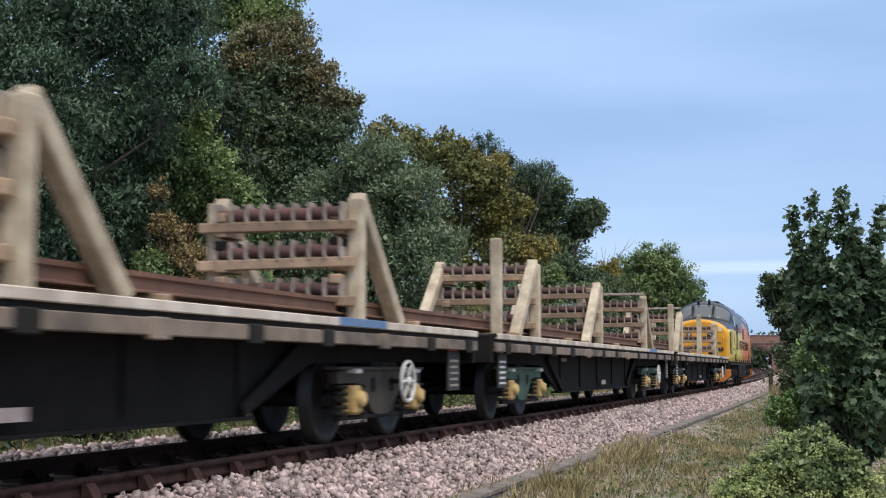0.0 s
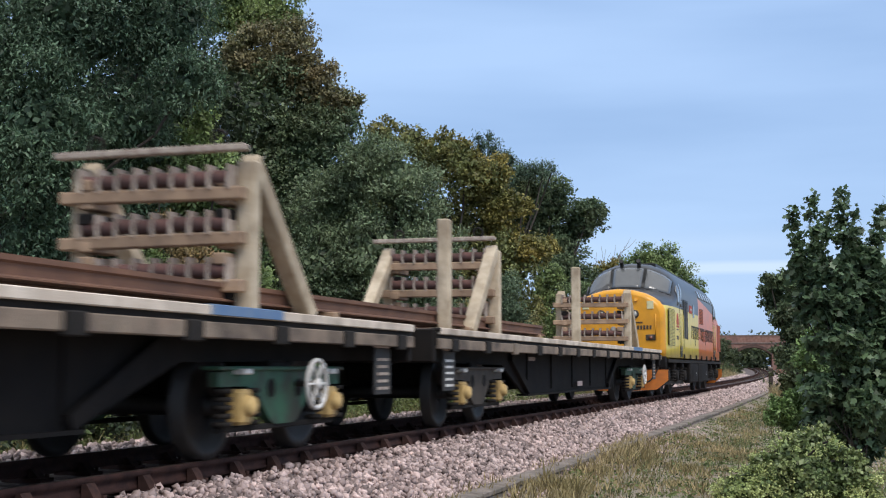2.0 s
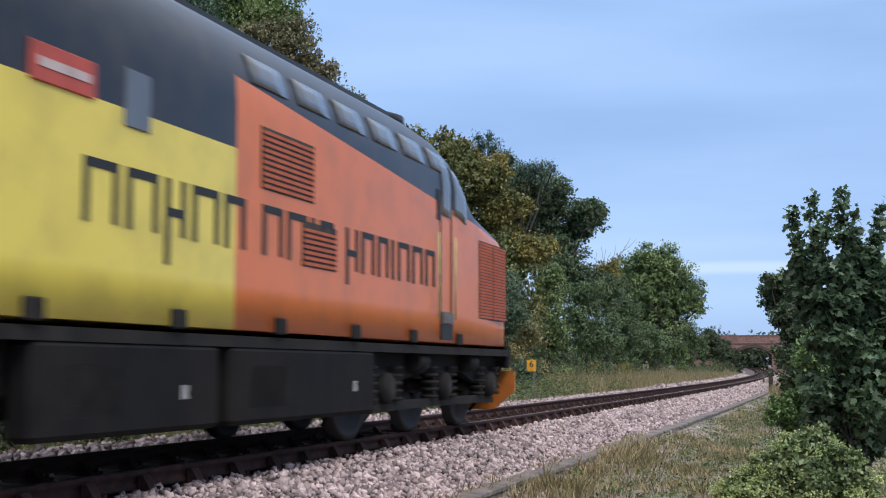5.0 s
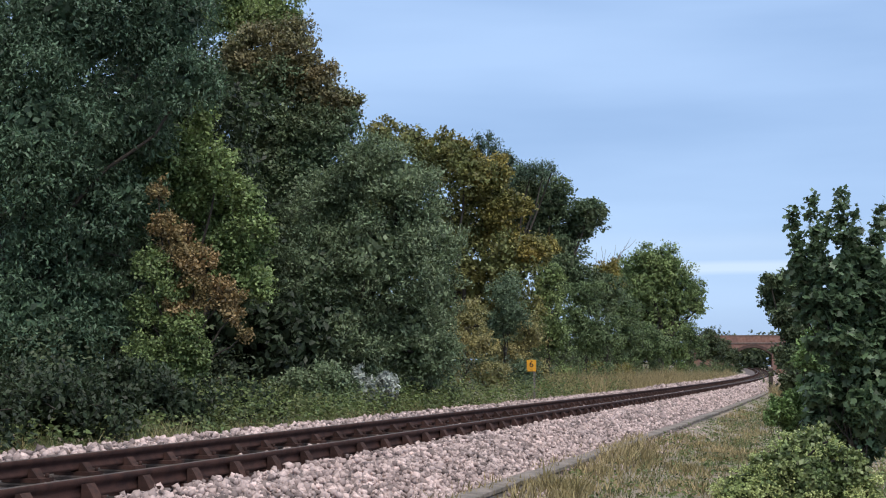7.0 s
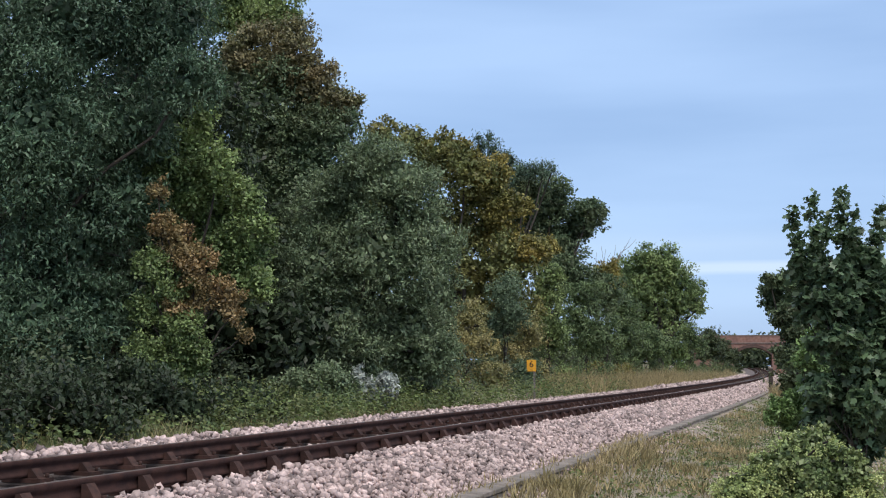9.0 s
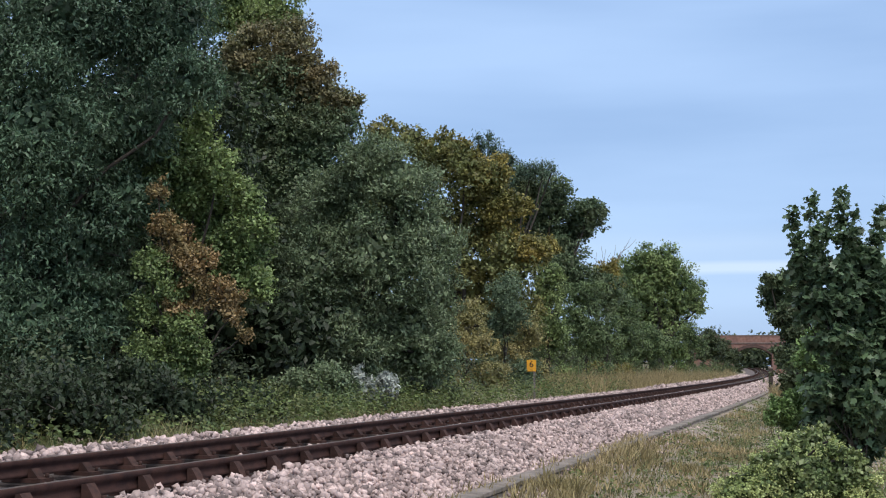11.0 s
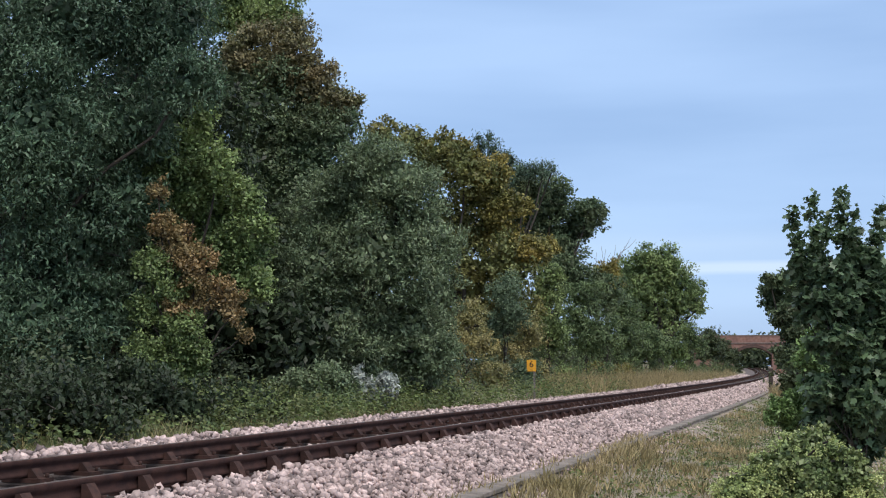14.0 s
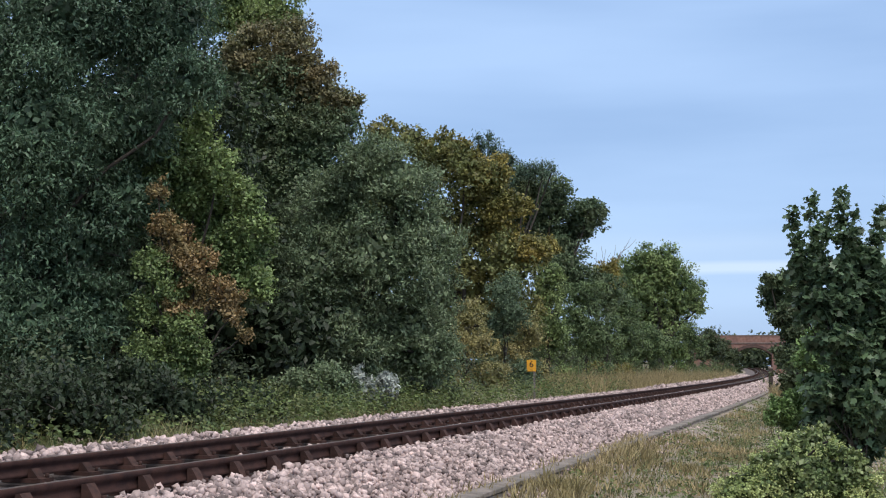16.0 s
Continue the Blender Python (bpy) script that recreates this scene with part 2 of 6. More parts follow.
# ---- trees and plants ----
def leaf_cloud(rng, blobs, count, size, slim=0.5, clump=0.34, per=22, shell=0.55, droop=0.0, rough=0.28, seed=0, core=0.14):
    """Leaves on boughs that stand out of uneven masses (cx, cy, cz, rx, ry, rz): vertices and faces of many small folded leaves."""
    area = np.array([b[3] * b[4] + b[4] * b[5] + b[3] * b[5] for b in blobs])
    share = area / area.sum()
    allv = []
    for b, w in zip(blobs, share):
        mean = (b[3] + b[4] + b[5]) / 3
        nb = int(16 + 20 * mean ** 1.5)
        d = rng.normal(size=(nb, 3))
        d /= np.linalg.norm(d, axis=1)[:, None]
        lump = np.array([noise.noise(Vector((q[0] * 1.7 + b[0], q[1] * 1.7 + b[1] + seed, q[2] * 1.7 + b[2]))) for q in d])
        rad = (0.5 + 0.32 * rng.random(nb)) * (1 + rough * lump)
        cen = np.array(b[:3]) + d * rad[:, None] * np.array(b[3:6])
        rb = mean * 0.3 * (0.55 + 0.8 * rng.random(nb))
        ns = max(8, int(count * w / 6))
        pick = rng.choice(nb, ns, p=rb ** 2 / (rb ** 2).sum())
        e = rng.normal(size=(ns, 3)) + 0.7 * d[pick] + np.array((0, 0, 0.6))
        e /= np.linalg.norm(e, axis=1)[:, None]
        r = rb[pick] * (0.45 + 0.6 * rng.random(ns) ** 0.6) * (1 + 0.25 * rng.normal(size=ns) * (rng.random(ns) < 0.25))
        tip = cen[pick] + e * r[:, None] * np.array((1.1, 1.1, 0.75))
        n = 6
        out = np.repeat(e, n, 0)
        spray = e + rng.normal(size=(ns, 3)) * 0.6 + np.array((0, 0, 0.1 - droop))
        spray /= np.linalg.norm(spray, axis=1)[:, None]
        spray = np.repeat(spray, n, 0)
        m = len(out)
        pos = np.repeat(tip, n, 0) + spray * (np.tile(np.arange(n), ns) / n - 0.4)[:, None] * clump * 0.9 + rng.normal(size=(m, 3)) * clump * 0.16
        ax = spray * 0.55 + rng.normal(size=(m, 3)) * 0.6 + np.array((0, 0, -droop))
        ax /= np.linalg.norm(ax, axis=1)[:, None]
        nor = out * 0.7 + np.array((0, 0, 0.8)) + rng.normal(size=(m, 3)) * 0.45
        side = np.cross(ax, nor)
        side /= np.linalg.norm(side, axis=1)[:, None] + 1e-9
        up = np.cross(side, ax)
        ln = size * (0.6 + 0.8 * rng.random(m))[:, None]
        allv.append(np.stack((pos - ax * ln * 0.5, pos + side * ln * slim * 0.5 + up * ln * 0.08, pos + ax * ln * 0.5, pos - side * ln * slim * 0.5 + up * ln * 0.08), 1).reshape(-1, 3))
        # larger leaves deep inside close the crown
        m = int(count * w * core)
        if m:
            d = rng.normal(size=(m, 3))
            d /= np.linalg.norm(d, axis=1)[:, None]
            pos = np.array(b[:3]) + d * (0.55 * rng.random(m) ** 0.4)[:, None] * np.array(b[3:6])
            ax = rng.normal(size=(m, 3))
            ax /= np.linalg.norm(ax, axis=1)[:, None]
            side = np.cross(ax, d + rng.normal(size=(m, 3)) * 0.4)
            side /= np.linalg.norm(side, axis=1)[:, None] + 1e-9
            ln = size * 1.9
            allv.append(np.stack((pos - ax * ln * 0.5, pos + side * ln * 0.35, pos + ax * ln * 0.5, pos - side * ln * 0.35), 1).reshape(-1, 3))
    v = np.concatenate(allv)
    f = np.arange(len(v)).reshape(-1, 4)
    return v, f


LOBES = ((-0.5, 0.0), (-0.38, 0.3), (-0.12, 0.24), (0.0, 0.5), (0.14, 0.2), (0.5, 0.0), (0.14, -0.2), (0.0, -0.5), (-0.12, -0.24), (-0.38, -0.3))


def lobes(v):
    """Turns plain leaves into five-lobed ones."""
    q = v.reshape(-1, 4, 3)
    mid, ax, sd = (q[:, 0] + q[:, 2]) / 2, q[:, 2] - q[:, 0], q[:, 1] - q[:, 3]
    out = np.stack([mid + ax * a + sd * b for a, b in LOBES], 1)
    return out.reshape(-1, 3), np.arange(len(out) * 10).reshape(-1, 10)


def limb(bm, a, b, r0, r1, rng, steps=4, wob=0.12):
    a, b = Vector(a), Vector(b)
    last, lr = a, r0
    for i in range(1, steps + 1):
        t = i / steps
        p = a.lerp(b, t) + Vector(rng.normal(size=3) * wob * (b - a).length * 0.25 * (1 if i < steps else 0))
        r = r0 + (r1 - r0) * t
        cyl(bm, last, p, lr, r, n=7, caps=False)
        last, lr = p, r


def tree(name, base, blobs, count, size, material, label, category="tree", slim=0.5, trunk=0.16, seed=1, clump=0.34, droop=0.0, shell=0.55, per=22, rough=0.28, group="lineside trees", kind="", core=0.2, lobed=False, more=()):
    """Blobs are given from the tree's foot; a trunk with a limb into every mass, and a crown of leaves; more adds boughs of another colour."""
    rng = np.random.default_rng(seed)
    t = thing(name, Matrix.Translation(base), label, category, group, kind)
    bm = bmesh.new()
    top = max(b[2] for b in blobs)
    cx = sum(b[0] for b in blobs) / len(blobs)
    cy = sum(b[1] for b in blobs) / len(blobs)
    fork = Vector((cx * 0.3, cy * 0.3, top * 0.35))
    limb(bm, (0, 0, -0.3), fork, trunk, trunk * 0.75, rng, 5, 0.1)
    for b in blobs:
        c = Vector(b[:3])
        limb(bm, fork * (0.6 + 0.4 * rng.random()), c, trunk * 0.6, trunk * 0.18, rng)
        for k in range(5):
            d = rng.normal(size=3)
            d /= np.linalg.norm(d)
            limb(bm, c, c + Vector(d * np.array(b[3:6]) * 0.85), trunk * 0.17, 0.008, rng, 3)
    part("trunk", bm, M_BARK, t, "dark rough bark")
    v, f = leaf_cloud(rng, blobs, count, size, slim, clump, per, shell, droop, rough, seed, core)
    if lobed:
        v, f = lobes(v)
    me = raw_mesh("crown", v, f, material)
    ob = new("crown", me)
    ob.parent = t
    for blobs2, count2, material2, size2, name2, label2 in more:
        v, f = leaf_cloud(rng, blobs2, count2, size2, slim, clump, per, shell, droop, rough, seed + 7, 0.05)
        if lobed:
            v, f = lobes(v)
        ob = new(name2, raw_mesh(name2, v, f, material2))
        ob.parent = t
        ob["label"] = label2
    return t


L_ASH = leaf_material("ash_leaves", (0.120, 0.191, 0.111), (0.064, 0.111, 0.071))
L_ASHB = leaf_material("grey_green_leaves", (0.138, 0.196, 0.115), (0.081, 0.127, 0.075))
L_DARK = leaf_material("dark_leaves", (0.139, 0.195, 0.098), (0.077, 0.122, 0.069), third=(0.211, 0.179, 0.081), third_amount=0.2)
L_BROWNING = leaf_material("browning_leaves", (0.22, 0.195, 0.1), (0.13, 0.155, 0.075), patch=0.8, third=(0.273, 0.182, 0.091), third_amount=0.3)
L_WILLOW = leaf_material("willow_leaves", (0.218, 0.277, 0.158), (0.112, 0.165, 0.090), patch=0.7)
L_GOLD = leaf_material("turning_leaves", (0.195, 0.215, 0.078), (0.111, 0.143, 0.058), third=(0.364, 0.260, 0.072), third_amount=0.4)
L_AMBER = leaf_material("amber_leaves", (0.310, 0.247, 0.069), (0.161, 0.172, 0.057), patch=0.7)
L_LARCH = leaf_material("larch_needles", (0.120, 0.180, 0.120), (0.072, 0.120, 0.084))
L_LIME = leaf_material("light_green_leaves", (0.239, 0.309, 0.120), (0.134, 0.197, 0.078))
L_HAZEL = leaf_material("hazel_leaves", (0.236, 0.311, 0.115), (0.135, 0.203, 0.078), patch=0.8)
L_RUST = leaf_material("rusty_leaves", (0.37, 0.25, 0.125), (0.21, 0.18, 0.08), patch=1.4)
L_BRAMBLE = leaf_material("bramble_leaves", (0.144, 0.189, 0.063), (0.072, 0.113, 0.045), patch=0.8, third=(0.198, 0.180, 0.072), third_amount=0.4)
L_SYC = leaf_material("sycamore_leaves", (0.112, 0.168, 0.084), (0.062, 0.103, 0.056), rough=0.42, patch=0.9)
L_IVY = leaf_material("ivy_leaves", (0.264, 0.310, 0.124), (0.131, 0.186, 0.074), rough=0.4, patch=2.5, third=(0.077, 0.124, 0.050), third_amount=0.6)
L_NETTLE = leaf_material("nettle_leaves", (0.204, 0.300, 0.108), (0.108, 0.180, 0.072), patch=1.5)
L_UMBEL = leaf_material("ivy_flower_heads", (0.52, 0.56, 0.24), (0.34, 0.42, 0.16), patch=3.0, vary=0.4)
# darkened leaf copy: shade under and behind trees is put into its colour
L_SHADE = leaf_material("shade_coloured_leaves", (0.047, 0.069, 0.035), (0.027, 0.043, 0.023), patch=0.7)
L_SHRUB = leaf_material("shrub_leaves", (0.162, 0.223, 0.095), (0.095, 0.142, 0.068), patch=0.7)
L_TAN = leaf_material("tan_shrub_leaves", (0.386, 0.336, 0.151), (0.215, 0.222, 0.094), patch=0.8)
L_PALE = leaf_material("silvery_leaves", (0.5, 0.53, 0.5), (0.28, 0.32, 0.28))
L_FAR = leaf_material("far_leaves", (0.092, 0.118, 0.054), (0.059, 0.084, 0.047))
L_GRASS = leaf_material("grass_blades", (0.156, 0.169, 0.072), (0.098, 0.124, 0.046), patch=0.9, third=(0.390, 0.319, 0.169), third_amount=0.8)
L_STRAW = leaf_material("dry_grass", (0.396, 0.312, 0.168), (0.240, 0.204, 0.096), patch=0.8)

# trees that close the view beside the line, and shrubs before them
tree("ash_tree", (-8.2, 24.5, -0.1), [(0.89, 0.46, 7.64, 1.87, 1.59, 1.78), (2.77, 0.45, 7.58, 1.32, 1.12, 1.25), (3.46, -0.44, 6.26, 0.79, 0.67, 0.75), (0.57, -0.42, 5.20, 1.79, 1.52, 1.70), (2.02, 0.34, 5.44, 1.25, 1.06, 1.19), (0.96, 0.24, 3.36, 1.50, 1.28, 1.43), (2.20, 0.17, 4.00, 0.75, 0.64, 0.71), (0.29, -0.19, 1.73, 1.57, 1.34, 1.50), (1.57, 0.11, 1.85, 1.01, 0.86, 0.96), (1.28, 0.11, 0.58, 0.85, 0.72, 0.80), (0.24, 0.08, 0.16, 0.84, 0.72, 0.80), (-0.77, -0.34, 6.72, 1.91, 1.63, 1.82)],
     106000, 0.1, L_ASH, "tall ash tree with drooping dark green leaves", seed=2, slim=0.36, droop=0.35, trunk=0.1)
tree("oak_tree", (-5.15, 37.0, 0.1), [(-0.23, -0.26, 7.92, 1.77, 1.50, 1.68), (1.25, -0.40, 6.92, 1.52, 1.29, 1.44), (-0.55, -0.10, 6.16, 1.77, 1.50, 1.68), (0.62, -0.35, 5.16, 1.75, 1.49, 1.67), (1.97, -0.43, 7.32, 0.83, 0.71, 0.79), (2.19, -0.10, 5.84, 0.97, 0.82, 0.92), (-1.16, 0.42, 8.89, 1.15, 0.98, 1.09), (0.07, 0.30, 3.61, 1.78, 1.51, 1.69), (-0.39, 0.27, 2.15, 1.29, 1.09, 1.22)],
     64000, 0.11, L_DARK, "large rounded oak with dark leaves browning on top", seed=4, slim=0.6, trunk=0.24,
     more=[([(0.35, 0.16, 9.41, 1.44, 1.22, 1.37), (1.42, 0.07, 8.65, 1.11, 0.94, 1.05), (2.09, -0.07, 8.13, 0.68, 0.58, 0.65), (-0.52, -0.57, 9.32, 0.96, 0.82, 0.91)], 26000, L_BROWNING, 0.11, "crown_top", "leaves browning at the top")])
tree("ash_tree", (-8.4, 45, 0.3), [(1.35, 0.12, 13.01, 1.39, 1.18, 1.32), (2.53, 0.24, 12.94, 0.90, 0.76, 0.85), (0.32, 0.30, 13.47, 1.40, 1.19, 1.33)],
     15000, 0.14, L_LIME, "ash tree with light green top behind an oak", seed=5, slim=0.4)
tree("hazel_bush", (-5.1, 25.5, -0.2), [(0.33, 0.29, 5.97, 0.25, 0.21, 0.24), (0.14, 0.32, 5.44, 0.45, 0.38, 0.43), (-0.39, -0.01, 4.87, 0.50, 0.43, 0.48), (-0.77, -0.24, 4.06, 0.49, 0.42, 0.47), (0.75, -0.50, 4.75, 0.46, 0.39, 0.44), (1.09, 0.16, 4.28, 0.47, 0.40, 0.45), (0.17, -0.03, 4.42, 0.67, 0.57, 0.63), (0.47, 0.26, 3.56, 0.69, 0.59, 0.66), (1.31, -0.13, 3.52, 0.50, 0.42, 0.47), (1.04, 0.27, 2.89, 0.61, 0.52, 0.58), (1.55, -0.23, 2.63, 0.33, 0.28, 0.31)],
     30000, 0.085, L_HAZEL, "tall hazel bush with light green leaves", seed=6, category="bush", slim=0.6, trunk=0.08)
tree("hawthorn_bush", (-4.65, 24.3, -0.3), [(-0.67, -0.07, 4.36, 0.21, 0.18, 0.20), (-0.52, -0.14, 3.71, 0.32, 0.27, 0.30), (-0.28, 0.06, 3.41, 0.40, 0.34, 0.38), (0.06, -0.17, 2.97, 0.44, 0.37, 0.42), (0.08, 0.01, 2.51, 0.42, 0.36, 0.40), (0.60, -0.05, 2.45, 0.34, 0.29, 0.32), (0.77, -0.18, 2.03, 0.23, 0.19, 0.22), (0.96, 0.00, 1.70, 0.15, 0.12, 0.14), (-0.21, -0.19, 2.19, 0.29, 0.25, 0.28)],
     9500, 0.065, L_RUST, "hawthorn bush with rust-brown autumn leaves", seed=7, category="bush", slim=0.6, clump=0.2, trunk=0.05, core=0.05)
tree("hawthorn_bush", (-4.9, 24.0, -0.3), [(-0.49, 0.11, 2.97, 0.40, 0.34, 0.38), (-0.17, 0.22, 2.56, 0.46, 0.39, 0.44), (-0.55, 0.28, 2.19, 0.42, 0.36, 0.40), (0.09, 0.02, 1.77, 0.50, 0.42, 0.47), (0.32, 0.21, 1.25, 0.35, 0.30, 0.34), (0.18, 0.18, 0.68, 0.35, 0.30, 0.34), (-0.13, 0.16, 1.10, 0.48, 0.41, 0.45), (-0.23, -0.06, 0.58, 0.47, 0.40, 0.45), (-0.55, -0.09, 1.40, 0.37, 0.32, 0.35)],
     19000, 0.065, L_LIME, "hawthorn bush with fresh green leaves", seed=17, category="bush", slim=0.6, clump=0.2, trunk=0.05)
# backing ash that fills gaps; its shade is in the dark leaf colour
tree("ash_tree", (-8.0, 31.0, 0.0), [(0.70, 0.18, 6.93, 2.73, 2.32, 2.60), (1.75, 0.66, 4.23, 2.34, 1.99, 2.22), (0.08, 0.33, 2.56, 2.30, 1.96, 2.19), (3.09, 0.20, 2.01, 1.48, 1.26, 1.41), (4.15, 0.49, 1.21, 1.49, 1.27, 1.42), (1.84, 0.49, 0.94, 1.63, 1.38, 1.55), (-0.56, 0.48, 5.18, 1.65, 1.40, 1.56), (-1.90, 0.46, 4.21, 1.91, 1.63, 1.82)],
     34000, 0.19, L_SHADE, "ash tree backing the others, leaf colour darkened to stand for shade", seed=18, slim=0.5, droop=0.3, core=0.2)
tree("willow_tree", (-2.1, 33.2, -0.2), [(0.11, -0.33, 6.15, 1.00, 0.85, 0.95), (-0.75, 0.55, 5.25, 1.25, 1.06, 1.19), (0.97, -0.45, 5.63, 1.11, 0.95, 1.06), (1.53, 0.25, 4.41, 1.28, 1.09, 1.21), (-1.00, -0.50, 3.55, 1.20, 1.02, 1.14), (0.33, -0.30, 3.85, 1.78, 1.52, 1.69), (1.92, 0.60, 2.90, 0.91, 0.77, 0.86), (-0.51, -0.35, 1.99, 1.35, 1.14, 1.28), (1.18, 0.17, 1.72, 1.32, 1.13, 1.26), (-1.46, -0.05, 1.86, 0.79, 0.67, 0.75), (0.19, -0.06, 0.72, 1.14, 0.97, 1.08), (-1.10, -0.01, 0.58, 0.83, 0.70, 0.79), (1.76, -0.37, 1.29, 0.85, 0.72, 0.81)],
     82000, 0.1, L_WILLOW, "spreading sallow willow with grey-green leaves", seed=8, slim=0.42, trunk=0.13)
tree("field_maple", (1.1, 55.2, -0.1), [(-3.80, -0.09, 10.77, 0.96, 0.82, 0.92), (-2.44, -0.30, 10.44, 1.06, 0.90, 1.00), (-1.08, -0.87, 9.96, 1.09, 0.93, 1.04), (-1.69, 0.88, 9.46, 1.42, 1.21, 1.35), (-0.25, -1.18, 9.14, 1.37, 1.16, 1.30), (0.49, 0.01, 8.11, 1.49, 1.27, 1.42), (-0.71, 0.96, 7.01, 1.83, 1.56, 1.74), (1.62, -1.01, 5.14, 1.64, 1.40, 1.56), (0.24, 0.13, 4.51, 1.92, 1.63, 1.82), (-1.68, 0.28, 5.72, 2.17, 1.84, 2.06), (-4.02, -1.10, 7.49, 1.88, 1.60, 1.79), (-5.01, -0.29, 5.67, 2.62, 2.23, 2.49), (1.69, 0.49, 3.09, 1.68, 1.43, 1.60)],
     42000, 0.14, L_GOLD, "field maple turning yellow and brown", seed=9, slim=0.65,
     more=[([(-0.36, -0.83, 9.80, 0.76, 0.65, 0.72), (0.72, -0.40, 9.02, 1.15, 0.98, 1.09), (1.56, -0.19, 7.48, 1.10, 0.94, 1.05), (2.43, -1.26, 5.82, 0.98, 0.84, 0.93), (3.21, -0.29, 5.91, 0.52, 0.45, 0.50), (0.99, 0.80, 6.50, 1.22, 1.03, 1.16)], 17000, L_AMBER, 0.14, "crown_side", "leaves turned amber")])
tree("oak_tree", (5.6, 72, -0.1), [(-1.16, 0.21, 10.66, 1.73, 1.47, 1.64), (0.37, -0.21, 9.97, 1.72, 1.46, 1.63), (2.13, 0.23, 8.92, 1.38, 1.17, 1.31), (2.48, -0.88, 9.42, 0.93, 0.79, 0.88), (1.24, 0.94, 7.89, 1.39, 1.18, 1.32), (-0.65, 0.97, 8.84, 1.90, 1.62, 1.81), (-1.94, 0.46, 10.38, 1.58, 1.34, 1.50), (1.04, -1.02, 6.15, 1.85, 1.57, 1.75), (3.00, 0.06, 4.98, 1.56, 1.32, 1.48)],
     34000, 0.16, L_DARK, "dark green oak above lineside shrubs", seed=10, slim=0.6, trunk=0.22)
tree("larch_tree", (3.2, 70, -0.1), [(-1.33, -1.04, 13.08, 0.27, 0.23, 0.26), (-0.72, -0.75, 13.19, 0.24, 0.21, 0.23), (-1.14, -0.73, 12.64, 0.45, 0.39, 0.43), (-0.57, -1.57, 12.50, 0.48, 0.41, 0.45), (-0.34, -1.78, 11.77, 0.60, 0.51, 0.57), (-0.86, -1.20, 11.71, 0.72, 0.61, 0.68), (0.34, -1.36, 11.93, 0.42, 0.36, 0.40), (0.56, -0.50, 11.36, 0.79, 0.67, 0.75), (1.52, -0.70, 11.30, 0.67, 0.57, 0.63), (2.17, -0.84, 11.34, 0.60, 0.51, 0.57), (2.65, -0.91, 11.45, 0.27, 0.23, 0.26), (-0.30, -0.74, 10.72, 1.21, 1.03, 1.15)],
     9000, 0.16, L_LARCH, "feathery blue-green larch behind a maple", seed=12, slim=0.3, trunk=0.16, clump=0.6, core=0.05)
tree("oak_tree", (16.6, 100, 0.2), [(-0.99, -0.14, 7.35, 2.59, 2.21, 2.46), (1.01, 0.18, 7.37, 2.17, 1.84, 2.06), (-1.46, 1.27, 5.04, 2.84, 2.42, 2.70), (1.58, -0.10, 5.62, 1.81, 1.54, 1.72), (0.36, 0.02, 8.80, 1.56, 1.33, 1.48), (-2.36, 0.26, 7.60, 1.91, 1.62, 1.82), (-1.31, -0.95, 8.80, 1.29, 1.10, 1.22), (2.49, 0.04, 6.50, 1.13, 0.96, 1.07), (3.01, 0.39, 5.21, 0.87, 0.74, 0.82), (0.21, 0.88, 4.15, 2.61, 2.22, 2.48)],
     28000, 0.19, L_LIME, "round-crowned light green oak standing alone", seed=11, slim=0.6, clump=0.5, trunk=0.25)
tree("shrub", (0.76, 45.51, -0.2), [(0.15, 0.04, 2.78, 0.67, 0.57, 0.64), (-0.15, -0.21, 1.99, 0.70, 0.60, 0.67), (0.52, -0.47, 1.79, 0.66, 0.56, 0.63), (-0.54, 0.16, 1.61, 0.55, 0.47, 0.52), (-0.70, -0.29, 0.69, 0.84, 0.71, 0.80), (0.79, -0.24, 0.64, 0.79, 0.67, 0.75)],
     10800, 0.08, L_TAN, "yellowing shrub beside the line", seed=30, category="bush", slim=0.55, trunk=0.045, clump=0.28, core=0.25, group="lineside shrubs")
tree("shrub", (2.41, 51.01, -0.2), [(-0.09, -0.48, 3.85, 0.79, 0.67, 0.75), (0.24, -0.38, 3.09, 0.83, 0.71, 0.79), (-0.30, -0.10, 2.56, 0.79, 0.67, 0.75), (0.16, 0.19, 4.34, 0.53, 0.45, 0.51), (-0.71, -0.36, 0.69, 0.84, 0.71, 0.80), (0.77, -0.38, 0.65, 0.79, 0.67, 0.75)],
     10800, 0.085, L_ASHB, "rounded grey-green shrub beside the line", seed=31, category="bush", slim=0.55, trunk=0.045, clump=0.28, core=0.25, group="lineside shrubs")
tree("shrub", (3.13, 53.41, -0.2), [(0.21, -0.43, 2.73, 0.64, 0.54, 0.61), (0.56, -0.29, 2.17, 0.64, 0.55, 0.61), (-0.13, -0.20, 1.71, 0.78, 0.66, 0.74), (-0.67, 0.40, 1.49, 0.65, 0.55, 0.62), (-0.69, -0.01, 0.69, 0.85, 0.72, 0.80), (0.82, 0.22, 0.64, 0.80, 0.68, 0.76)],
     8775, 0.085, L_TAN, "yellowing shrub beside the line", seed=32, category="bush", slim=0.55, trunk=0.045, clump=0.28, core=0.25, group="lineside shrubs")
